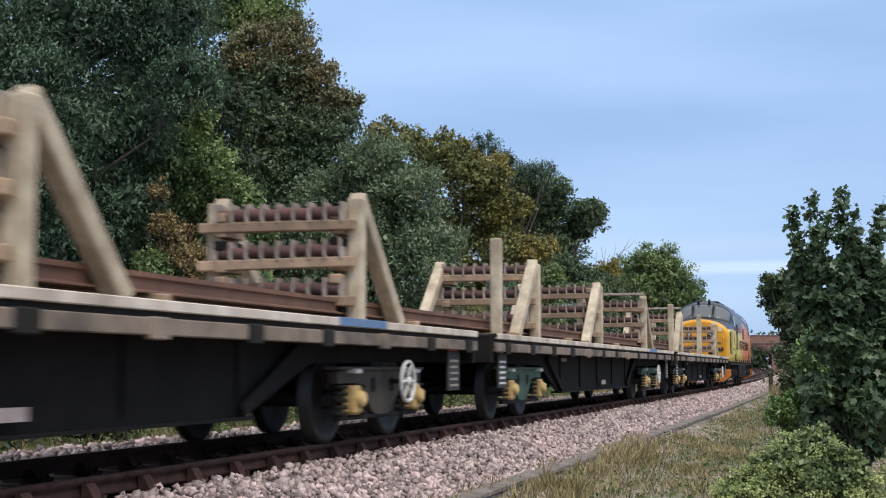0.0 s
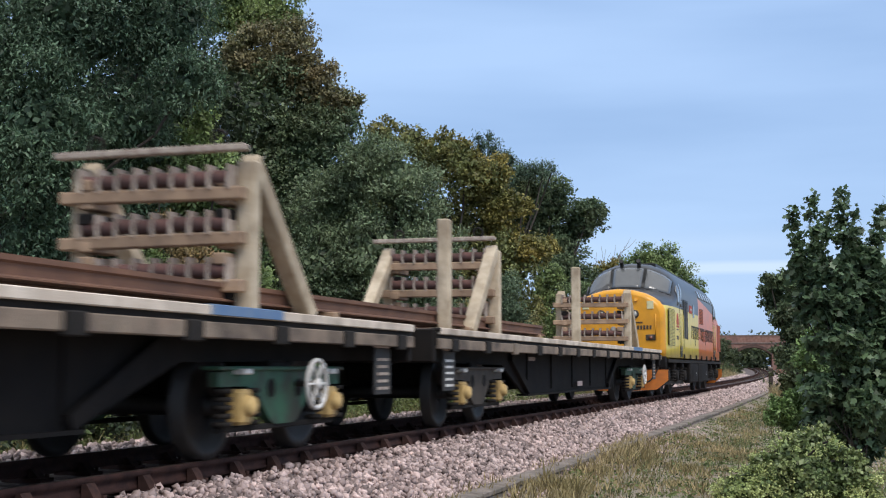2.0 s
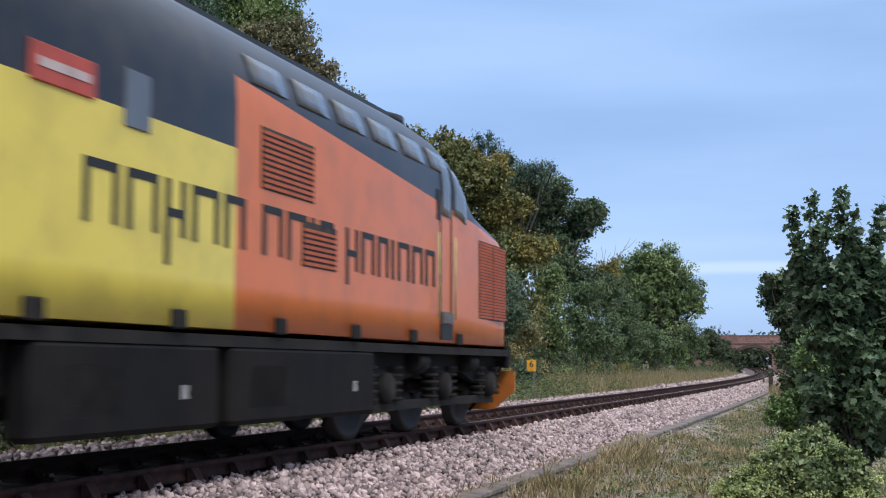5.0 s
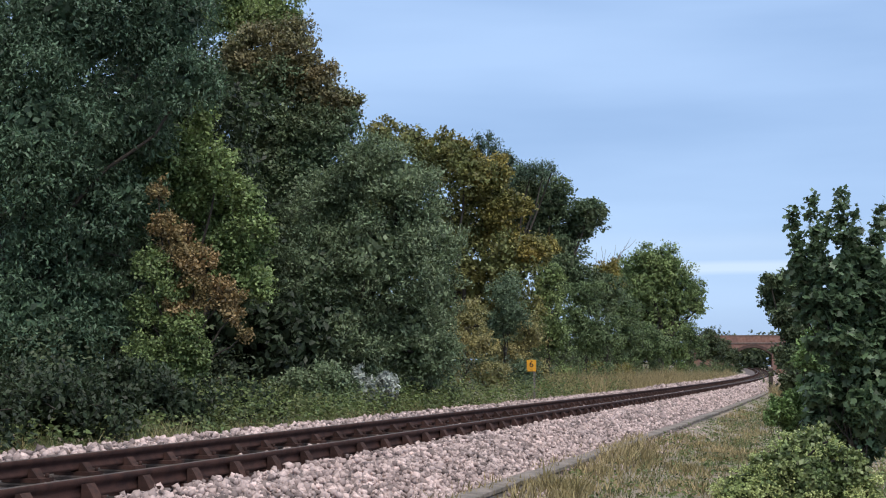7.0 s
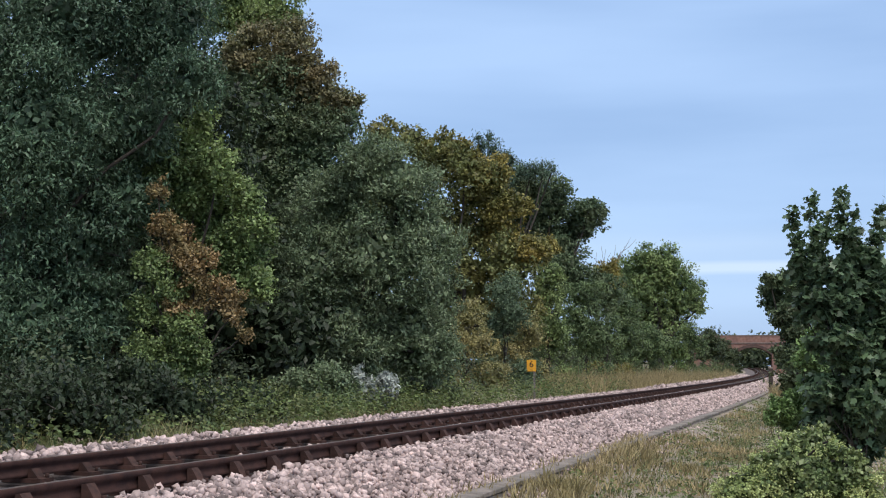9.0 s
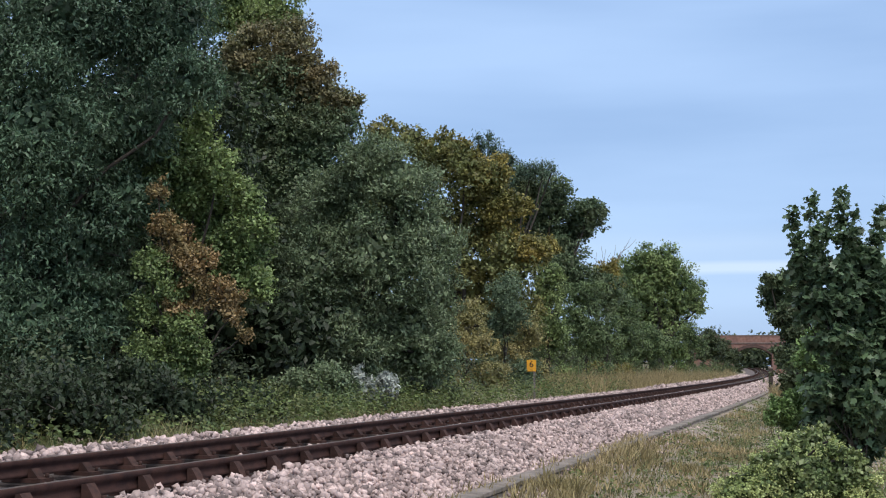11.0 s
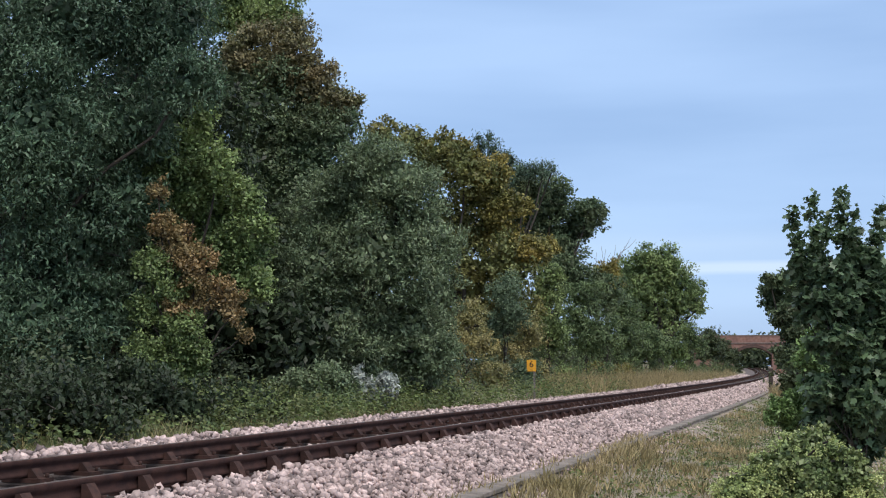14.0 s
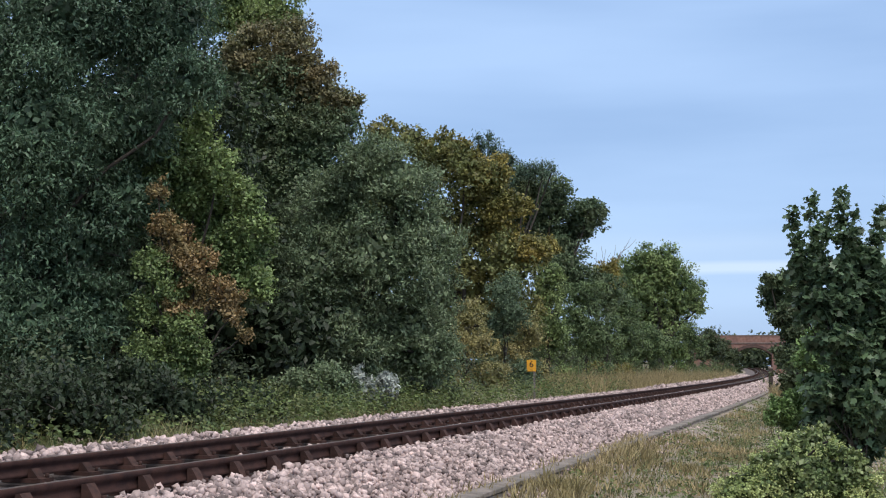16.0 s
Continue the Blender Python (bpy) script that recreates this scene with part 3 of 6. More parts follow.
tree("shrub", (4.76, 58.91, -0.2), [(-0.14, 0.07, 4.34, 0.97, 0.82, 0.92), (-0.27, 0.13, 3.06, 1.12, 0.95, 1.07), (0.37, 0.32, 2.30, 1.07, 0.91, 1.02), (0.10, -0.22, 5.08, 0.66, 0.56, 0.63), (-0.68, 0.15, 0.69, 0.85, 0.72, 0.81), (0.84, 0.39, 0.64, 0.80, 0.68, 0.76)],
     12150, 0.1, L_LIME, "bright green shrub beside the line", seed=33, category="bush", slim=0.55, trunk=0.045, clump=0.28, core=0.25, group="lineside shrubs")
tree("shrub", (7.46, 68.25, -0.2), [(-0.19, 0.03, 4.87, 1.24, 1.05, 1.18), (-0.50, 0.09, 3.39, 1.36, 1.15, 1.29), (0.71, 0.35, 2.81, 1.36, 1.16, 1.29), (0.12, 0.40, 2.22, 1.07, 0.91, 1.01), (-0.65, 0.38, 0.69, 0.85, 0.72, 0.81), (0.79, -0.13, 0.64, 0.79, 0.68, 0.76)],
     12150, 0.11, L_SHRUB, "dark green shrub beside the line", seed=34, category="bush", slim=0.55, trunk=0.045, clump=0.28, core=0.25, group="lineside shrubs")
tree("shrub", (9.44, 75.2, -0.2), [(0.04, 0.05, 5.92, 1.04, 0.89, 0.99), (-0.25, 0.26, 6.59, 0.65, 0.56, 0.62), (0.40, 0.25, 6.91, 0.46, 0.39, 0.43), (-0.65, 0.37, 0.69, 0.85, 0.72, 0.81), (0.77, -0.21, 0.65, 0.79, 0.67, 0.75)],
     6075, 0.12, L_AMBER, "shrub with golden autumn leaves beside the line", seed=35, category="bush", slim=0.55, trunk=0.045, clump=0.28, core=0.25, group="lineside shrubs")
tree("shrub", (10.54, 79.04, -0.2), [(0.06, -0.17, 4.45, 1.43, 1.22, 1.36), (0.47, 0.49, 2.76, 1.44, 1.22, 1.37), (-0.40, 0.46, 2.08, 1.23, 1.05, 1.17), (-0.64, 0.42, 0.69, 0.85, 0.72, 0.81), (0.85, 0.29, 0.64, 0.80, 0.68, 0.76)],
     10125, 0.13, L_SHRUB, "dark green shrub beside the line", seed=36, category="bush", slim=0.55, trunk=0.045, clump=0.28, core=0.25, group="lineside shrubs")
tree("shrub", (13.56, 87.92, -0.19), [(-0.03, 0.19, 2.95, 1.37, 1.16, 1.30), (0.81, -0.40, 2.37, 1.13, 0.96, 1.07), (-0.82, 0.12, 2.00, 0.99, 0.84, 0.94), (-0.64, 0.35, 0.69, 0.85, 0.72, 0.81), (0.86, 0.34, 0.64, 0.80, 0.68, 0.76)],
     8775, 0.14, L_SHRUB, "dark green shrub beside the line", seed=37, category="bush", slim=0.55, trunk=0.045, clump=0.28, core=0.25, group="lineside shrubs")
tree("shrub", (17.5, 101.22, -0.18), [(0.02, 0.14, 2.80, 1.22, 1.04, 1.16), (-0.68, -0.07, 2.01, 1.05, 0.89, 0.99), (0.68, 0.23, 2.15, 0.87, 0.74, 0.83), (-0.76, -0.43, 0.70, 0.84, 0.72, 0.80), (0.84, 0.20, 0.65, 0.80, 0.68, 0.76)],
     8100, 0.15, L_HAZEL, "light green shrub beside the line", seed=38, category="bush", slim=0.55, trunk=0.045, clump=0.28, core=0.25, group="lineside shrubs")
tree("shrub", (22.55, 120.38, -0.15), [(-0.22, -0.29, 4.14, 1.35, 1.14, 1.28), (0.83, -0.11, 3.11, 1.24, 1.06, 1.18), (-0.77, -0.30, 2.59, 1.24, 1.06, 1.18), (-0.70, -0.10, 0.70, 0.85, 0.72, 0.80), (0.82, 0.06, 0.65, 0.80, 0.68, 0.76)],
     8100, 0.16, L_SHRUB, "dark green shrub beside the line", seed=39, category="bush", slim=0.55, trunk=0.045, clump=0.28, core=0.25, group="lineside shrubs")
tree("shrub", (28.94, 142.48, -0.09), [(-0.01, -0.04, 4.07, 1.35, 1.15, 1.28), (0.67, 0.38, 2.85, 1.35, 1.15, 1.29), (-0.74, -0.47, 2.35, 1.22, 1.04, 1.16), (-0.73, -0.22, 0.69, 0.85, 0.72, 0.80), (0.90, 0.46, 0.64, 0.80, 0.68, 0.76)],
     7425, 0.18, L_FAR, "dark green shrub beside the line", seed=40, category="bush", slim=0.55, trunk=0.045, clump=0.28, core=0.25, group="lineside shrubs")
tree("shrub", (36.0, 168.53, 0.0), [(-0.14, -0.12, 3.69, 1.23, 1.05, 1.17), (0.67, -0.27, 2.39, 1.23, 1.05, 1.17), (-0.80, -0.33, 2.03, 1.01, 0.86, 0.96), (-0.60, 0.42, 0.69, 0.85, 0.72, 0.81), (0.83, 0.08, 0.64, 0.80, 0.68, 0.76)],
     6750, 0.2, L_FAR, "dark green shrub beside the line", seed=41, category="bush", slim=0.55, trunk=0.045, clump=0.28, core=0.25, group="lineside shrubs")
tree("shrub", (42.29, 191.79, 0.1), [(0.04, 0.14, 2.85, 0.99, 0.84, 0.94), (0.38, -0.48, 1.86, 0.82, 0.70, 0.78), (-0.72, -0.23, 1.69, 0.82, 0.70, 0.78), (-0.74, -0.28, 0.70, 0.85, 0.72, 0.80), (0.86, 0.23, 0.65, 0.80, 0.68, 0.76)],
     5400, 0.22, L_FAR, "dark green shrub beside the line", seed=42, category="bush", slim=0.55, trunk=0.045, clump=0.28, core=0.25, group="lineside shrubs")


# low bushes at the foot of the trees
def shrub(s, off, w, h, material, label, count, size=0.09, name="shrub", seed=0, slim=0.55, clump=0.28, deep=0.8):
    p = on_line(s, off, ground_level(off) - 0.05)
    r = random.Random(seed)
    blobs = [(0, 0, h * 0.55, w * 0.5, w * 0.5 * deep, h * 0.48), (w * 0.3, 0.1, h * 0.35, w * 0.35, w * 0.35 * deep, h * 0.38), (-w * 0.32, r.uniform(-0.2, 0.2), h * 0.4, w * 0.36, w * 0.36 * deep, h * 0.42)]
    return tree(name, p, blobs, count, size, material, label, "bush", slim=slim, trunk=0.045, seed=seed, clump=clump, group="lineside shrubs")


# most of these take the darkened leaves, so their shade is painted in
for k, (s, off, w, h, mat) in enumerate(((12.5, -4.6, 2.6, 1.6, L_SHADE), (15.5, -4.7, 2.4, 1.2, L_SHADE), (18.5, -4.9, 2.2, 1.3, L_SHADE), (22, -5.2, 2.2, 0.8, L_SHADE), (27, -5.2, 1.8, 1.3, L_WILLOW), (29.5, -5.6, 1.8, 1.1, L_SHADE), (34, -5.4, 2.2, 1.0, L_SHADE))):
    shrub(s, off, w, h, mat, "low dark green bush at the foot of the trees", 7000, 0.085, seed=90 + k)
# camera side
tree("sycamore", (4.2, 13.4, -0.85), [(-0.45, -0.00, 2.61, 0.17, 0.15, 0.17), (-0.18, -0.12, 2.62, 0.22, 0.19, 0.21), (0.20, 0.07, 2.63, 0.25, 0.21, 0.23), (-0.37, -0.13, 2.26, 0.24, 0.20, 0.23), (0.03, -0.01, 2.21, 0.32, 0.27, 0.30), (0.44, 0.24, 2.28, 0.29, 0.25, 0.28), (-0.25, -0.21, 1.85, 0.24, 0.20, 0.23), (0.15, -0.09, 1.75, 0.34, 0.29, 0.33), (-0.02, 0.09, 1.40, 0.24, 0.21, 0.23), (0.19, -0.21, 1.24, 0.34, 0.29, 0.32), (0.42, -0.17, 1.86, 0.34, 0.29, 0.33), (-0.21, 0.16, 1.11, 0.23, 0.20, 0.22), (0.10, 0.24, 0.94, 0.29, 0.25, 0.28), (-0.39, -0.09, 1.41, 0.17, 0.15, 0.16)],
     16500, 0.09, L_SYC, "young sycamore with upright shoots and broad dark green leaves", seed=50, slim=0.95, clump=0.16, trunk=0.018, droop=0.25, group="camera side trees", core=0.2, lobed=True,
     more=[([(-0.56, 0.16, 3.23, 0.02, 0.02, 0.02), (-0.54, 0.20, 3.11, 0.04, 0.03, 0.03), (-0.61, -0.16, 2.92, 0.05, 0.04, 0.04), (-0.55, -0.10, 2.77, 0.06, 0.05, 0.06), (-0.39, -0.01, 3.34, 0.02, 0.02, 0.02), (-0.43, -0.17, 3.18, 0.04, 0.03, 0.04), (-0.43, -0.20, 3.01, 0.05, 0.04, 0.05), (-0.32, 0.12, 2.86, 0.07, 0.06, 0.07), (-0.12, -0.08, 3.40, 0.02, 0.02, 0.02), (-0.06, 0.12, 3.31, 0.04, 0.04, 0.04), (-0.02, 0.22, 3.16, 0.05, 0.05, 0.05), (-0.09, -0.03, 2.95, 0.07, 0.06, 0.07), (0.09, 0.13, 3.19, 0.03, 0.03, 0.03), (-0.03, -0.22, 3.01, 0.05, 0.04, 0.04), (0.09, 0.16, 2.90, 0.06, 0.05, 0.06), (-0.30, -0.18, 3.13, 0.03, 0.02, 0.03), (-0.19, 0.17, 3.01, 0.05, 0.04, 0.04), (0.32, -0.00, 3.25, 0.02, 0.02, 0.02), (0.37, 0.22, 3.14, 0.05, 0.04, 0.05), (0.30, 0.09, 2.95, 0.06, 0.05, 0.06)], 2000, L_SYC, 0.062, "shoot", "upright leafy shoots")])
tree("ivy_bush", (2.2, 8.6, -0.9), [(0.12, -0.08, 1.04, 0.24, 0.20, 0.23), (-0.08, 0.00, 0.95, 0.23, 0.19, 0.22), (0.33, -0.10, 0.96, 0.23, 0.19, 0.21), (-0.27, 0.10, 0.83, 0.16, 0.13, 0.15), (0.51, -0.08, 0.81, 0.22, 0.19, 0.21), (0.22, 0.02, 1.17, 0.13, 0.11, 0.13), (0.09, 0.13, 1.12, 0.13, 0.11, 0.12), (0.05, -0.03, 0.68, 0.40, 0.34, 0.38), (0.46, 0.14, 0.64, 0.30, 0.25, 0.28)],
     54000, 0.029, L_IVY, "dense bright green flowering ivy bush", seed=51, category="bush", slim=0.8, clump=0.05, trunk=0.02, group="camera side trees", core=0.15,
     more=[([(0.14, 0.01, 1.05, 0.25, 0.21, 0.24), (-0.07, 0.05, 0.95, 0.24, 0.20, 0.22), (0.38, 0.09, 0.95, 0.24, 0.20, 0.23), (-0.29, -0.01, 0.85, 0.16, 0.13, 0.15), (0.49, -0.14, 0.83, 0.22, 0.19, 0.21), (0.24, 0.09, 1.17, 0.14, 0.12, 0.13), (0.08, 0.08, 1.14, 0.13, 0.11, 0.13), (0.05, -0.03, 0.69, 0.41, 0.34, 0.38)], 24000, L_UMBEL, 0.015, "flower_head", "pale yellow-green flower heads")])
tree("nettle_clump", (4.35, 17.2, -0.85), [(0.05, 0.05, 1.11, 0.12, 0.10, 0.11), (0.30, 0.16, 1.18, 0.16, 0.14, 0.16), (0.49, -0.02, 1.27, 0.19, 0.16, 0.18), (-0.07, 0.08, 0.96, 0.09, 0.08, 0.08), (0.22, 0.17, 0.93, 0.21, 0.18, 0.20), (0.54, 0.01, 0.98, 0.27, 0.23, 0.25)],
     13000, 0.06, L_NETTLE, "clump of green nettles", seed=53, category="plant", slim=0.5, clump=0.12, trunk=0.012, group="camera side trees")
tree("hazel_bush", (5.4, 20.5, -0.85), [(0.43, 0.19, 1.98, 0.18, 0.15, 0.17), (0.22, -0.18, 1.73, 0.16, 0.13, 0.15), (0.50, 0.09, 1.64, 0.23, 0.20, 0.22), (0.45, -0.01, 2.17, 0.11, 0.09, 0.10)],
     11000, 0.07, L_NETTLE, "light green hazel bush behind a sycamore", seed=52, category="bush", slim=0.6, clump=0.16, trunk=0.03, group="camera side trees")
tree("hawthorn_tree", (9.1, 32, -0.8), [(-0.90, 0.33, 3.53, 0.36, 0.31, 0.35), (-1.16, -0.29, 3.71, 0.19, 0.16, 0.18), (-0.62, 0.04, 3.68, 0.42, 0.35, 0.40), (-0.72, -0.01, 2.98, 0.47, 0.40, 0.45), (-0.97, 0.37, 3.14, 0.22, 0.19, 0.21), (-0.48, -0.10, 2.43, 0.41, 0.35, 0.39), (-0.65, -0.04, 1.88, 0.47, 0.40, 0.44), (-0.15, 0.06, 3.12, 0.55, 0.47, 0.53)],
     16000, 0.085, L_DARK, "dark hawthorn tree beside the line", seed=54, slim=0.6, clump=0.2, trunk=0.07, group="camera side trees")
for k, (s, off, w, h) in enumerate(((44, 5.2, 2.4, 2.6), (56, 5.6, 3.0, 3.0), (72, 5.8, 3.4, 3.2), (92, 5.6, 4.0, 3.8), (118, 5.6, 4.6, 4.4), (150, 5.6, 5.0, 5.0), (185, 6.0, 6.0, 5.4))):
    shrub(s, off, w, h, (L_FAR, L_BRAMBLE)[k % 2], "green hedge bush beside the line", 5000, 0.1 + 0.0007 * s, seed=60 + k)


# ---- low growth ----
def strew(name, count, where, size, slim, material, label, seed, upright=0.8, category="plants", height=0.0, bunch=9):
    """Blades or small leaves in tufts over stretches (s from, to, off from, to, share, height)."""
    rng = np.random.default_rng(seed)
    out = []
    for s0, s1, o0, o1, share, tall in where:
        n = int(count * share) // bunch
        s = s0 + (s1 - s0) * rng.random(n)
        o = o0 + (o1 - o0) * rng.random(n)
        patchy = np.array([noise.noise(Vector((a * 0.5, b * 0.9, seed))) for a, b in zip(s, o)])
        keep = patchy > -0.22 + 0.3 * rng.random(n) - 0.15
        s, o, patchy = s[keep], o[keep], patchy[keep]
        pos = np.array([on_line(a, b, ground_level(b)) for a, b in zip(s, o)])
        h = tall * (0.55 + 0.9 * np.clip(patchy + 0.3, 0, 1)) * (0.6 + 0.6 * rng.random(len(s)))
        pos, h = np.repeat(pos, bunch, 0), np.repeat(h, bunch)
        m = len(pos)
        spread = 0.05 + 0.12 * min(1.0, tall)
        pos[:, :2] += rng.normal(size=(m, 2)) * spread
        if upright > 0.5:
            ln = h * (0.6 + 0.6 * rng.random(m))
            ax = rng.normal(size=(m, 3)) * 0.28
            ax[:, 2] = 1
            ax /= np.linalg.norm(ax, axis=1)[:, None]
            c = pos + ax * ln[:, None] * 0.45
        else:
            ln = size * (0.6 + 0.8 * rng.random(m))
            c = pos + np.stack((np.zeros(m), np.zeros(m), h * rng.random(m) ** 0.7), 1)
            ax = rng.normal(size=(m, 3))
            ax[:, 2] *= 0.5
            ax /= np.linalg.norm(ax, axis=1)[:, None]
        nor = rng.normal(size=(m, 3)) + np.array((0, -0.6, 0.7 if upright < 0.5 else 0))
        sd = np.cross(ax, nor)
        sd /= np.linalg.norm(sd, axis=1)[:, None] + 1e-9
        wd = (size * slim if upright > 0.5 else ln * slim) * np.ones(m)
        a, w = ax * ln[:, None] * 0.5, sd * wd[:, None] * 0.5
        lean = rng.normal(size=(m, 3)) * (ln * 0.18)[:, None]
        lean[:, 2] = 0
        out.append(np.stack((c - a - w * 0.5, c + w, c + a + lean, c - w), 1).reshape(-1, 3))
    v = np.concatenate(out)
    me = raw_mesh(name, v, np.arange(len(v)).reshape(-1, 4), material)
    tagged(new(name, me), label, category, kind="stuff")


strew("bramble_thicket", 56000, ((20, 34, -6.5, -3.3, 0.38, 0.7), (6, 20, -5.5, -3.3, 0.12, 0.5), (30, 60, -6.2, -3.2, 0.25, 0.75), (55, 110, -7.0, -5.2, 0.25, 1.3), (105, 215, -6.5, -3.4, 0.25, 1.7)), 0.075, 0.6, L_BRAMBLE, "low green brambles and nettles under the trees", 71, upright=0.2)
strew("ground_ivy", 30000, ((4, 30, -11, -5.5, 0.6, 1.4), (30, 60, -10, -5.5, 0.4, 1.6)), 0.1, 0.6, L_FAR, "dark undergrowth below the lineside trees", 72, upright=0.2)
strew("verge_grass", 60000, ((5, 30, -4.4, -2.6, 0.22, 0.3), (30, 110, -4.6, -2.9, 0.28, 0.26), (4, 26, 3.1, 5.5, 0.1, 0.12), (26, 70, 3.0, 4.6, 0.1, 0.16), (8, 30, 5.2, 9.0, 0.14, 0.4)), 0.014, 1.0, L_GRASS, "rough green and yellow verge grass", 73)
strew("dry_grass", 34000, ((50, 108, -5.6, -3.4, 0.5, 1.0), (108, 170, -5.0, -3.2, 0.12, 1.0), (8, 26, 2.72, 4.6, 0.2, 0.13), (8, 24, 2.15, 2.75, 0.05, 0.2), (9, 20, 2.7, 3.2, 0.05, 0.28), (60, 76, 2.9, 4.6, 0.1, 0.8), (20, 50, 2.8, 4.2, 0.16, 0.14)), 0.018, 1.0, L_STRAW, "tall dry straw-coloured grass", 74)
strew("verge_weeds", 24000, ((6, 30, 2.75, 5.0, 0.3, 0.14), (8, 30, 4.6, 9.0, 0.5, 0.5), (26, 60, 2.7, 4.5, 0.25, 0.2)), 0.05, 0.5, L_BRAMBLE, "low green weeds on the verge", 75, upright=0.2)
tree("silver_plant", (-1.55, 29.2, -0.15), [(0, 0, 0.4, 0.55, 0.4, 0.35), (-0.35, 0, 0.75, 0.12, 0.12, 0.3), (0.3, 0, 0.55, 0.3, 0.3, 0.3)], 2600, 0.1, L_PALE, "silvery white-leaved weed beside the line", "plant", slim=0.5, seed=77, clump=0.12, trunk=0.012, per=8)


# ---- woodland closing the view behind the first trees ----
def build_woodland():
    rng = np.random.default_rng(81)
    blobs = []
    for k in range(26):
        s = -6 + k * 5.2
        off = -15 - 4 * rng.random()
        p = on_line(s, off, ground_level(off))
        h = (4.6 if k < 19 else 3.2) + 1.3 * rng.random()
        blobs.append((p.x, p.y, h * 0.62, 3.4, 3.0, h))
    v, f = leaf_cloud(rng, blobs, 34000, 0.28, 0.6, 0.5, 22, 0.5, 0.0, 0.3, 81, 0.4)
    tagged(new("woodland", raw_mesh("woodland", v, f, L_FAR)), "dark dense woodland behind the lineside trees", "woodland", kind="stuff")
    blobs = []
    for k in range(16):
        p = on_line(300 + 12 * rng.random(), -45 + k * 6.5, 0)
        blobs.append((p.x, p.y, 3.0 + 1.2 * rng.random(), 5, 5, 5.8 + 1.6 * rng.random()))
    v, f = leaf_cloud(rng, blobs, 24000, 0.7, 0.6, 0.9, 22, 0.5, 0.0, 0.3, 82, 0.3)
    tagged(new("far_woods", raw_mesh("far_woods", v, f, L_FAR)), "distant green woods beyond the bridge", "woodland", kind="stuff")


build_woodland()


def build_bare_tree():
    """A thin leafless tree whose pale twigs stand over the shrubs."""
    t = thing("bare_tree", Matrix.Translation((11.0, 86.0, 0.0)), "thin leafless tree with pale bare twigs", "tree")
    rng = np.random.default_rng(33)
    bm = bmesh.new()
    limb(bm, (0, 0, -0.3), (-0.3, 0, 7.0), 0.09, 0.05, rng, 6, 0.05)
    part("trunk", bm, M_TWIG, t)
    for k in range(9):
        bm = bmesh.new()
        a = -0.5 + k * 0.17
        base = Vector((-0.25, 0, 5.2 + 0.22 * k))
        tip = base + Vector((1.9 * a + 0.35, rng.uniform(-0.4, 0.4), 3.1 + rng.uniform(-0.4, 0.8) - 0.12 * k))
        limb(bm, base, tip, 0.035, 0.008, rng, 5, 0.14)
        part("branch", bm, M_TWIG, t)


M_TWIG = principled("pale_twig_bark", (0.26, 0.23, 0.2), 0.9, second=(0.16, 0.14, 0.12), scale=9)
build_bare_tree()

# ---- the track: bullhead rails in iron chairs on timber sleepers ----
GAUGE = 0.7525            # middle of a rail from the middle of the track
PITCH, S_FIRST = 0.7685, 7.39
HEAD = [(-0.035, -0.012), (-0.03, 0.0), (0.03, 0.0), (0.035, -0.012), (0.033, -0.045), (0.011, -0.06), (0.01, -0.1), (0.028, -0.118), (0.03, -0.14), (0.02, -0.146),
        (-0.02, -0.146), (-0.03, -0.14), (-0.028, -0.118), (-0.01, -0.1), (-0.011, -0.06), (-0.033, -0.045)]


def swept(name, profile, stations, material, top_material=None):
    """A profile of (off, z) swept along the track."""
    verts, faces, k = [], [], len(profile)
    for s, dx in stations:
        for o, z in profile:
            verts.append(on_line(s, o + dx, z))
    for i in range(len(stations) - 1):
        for j in range(k):
            faces.append((i * k + j, i * k + (j + 1) % k, (i + 1) * k + (j + 1) % k, (i + 1) * k + j))
    me = raw_mesh(name, verts, faces, material)
    if top_material:
        me.materials.append(top_material)
        for i, f in enumerate(me.polygons):
            if i % k == 1:
                f.material_index = 1
    return me


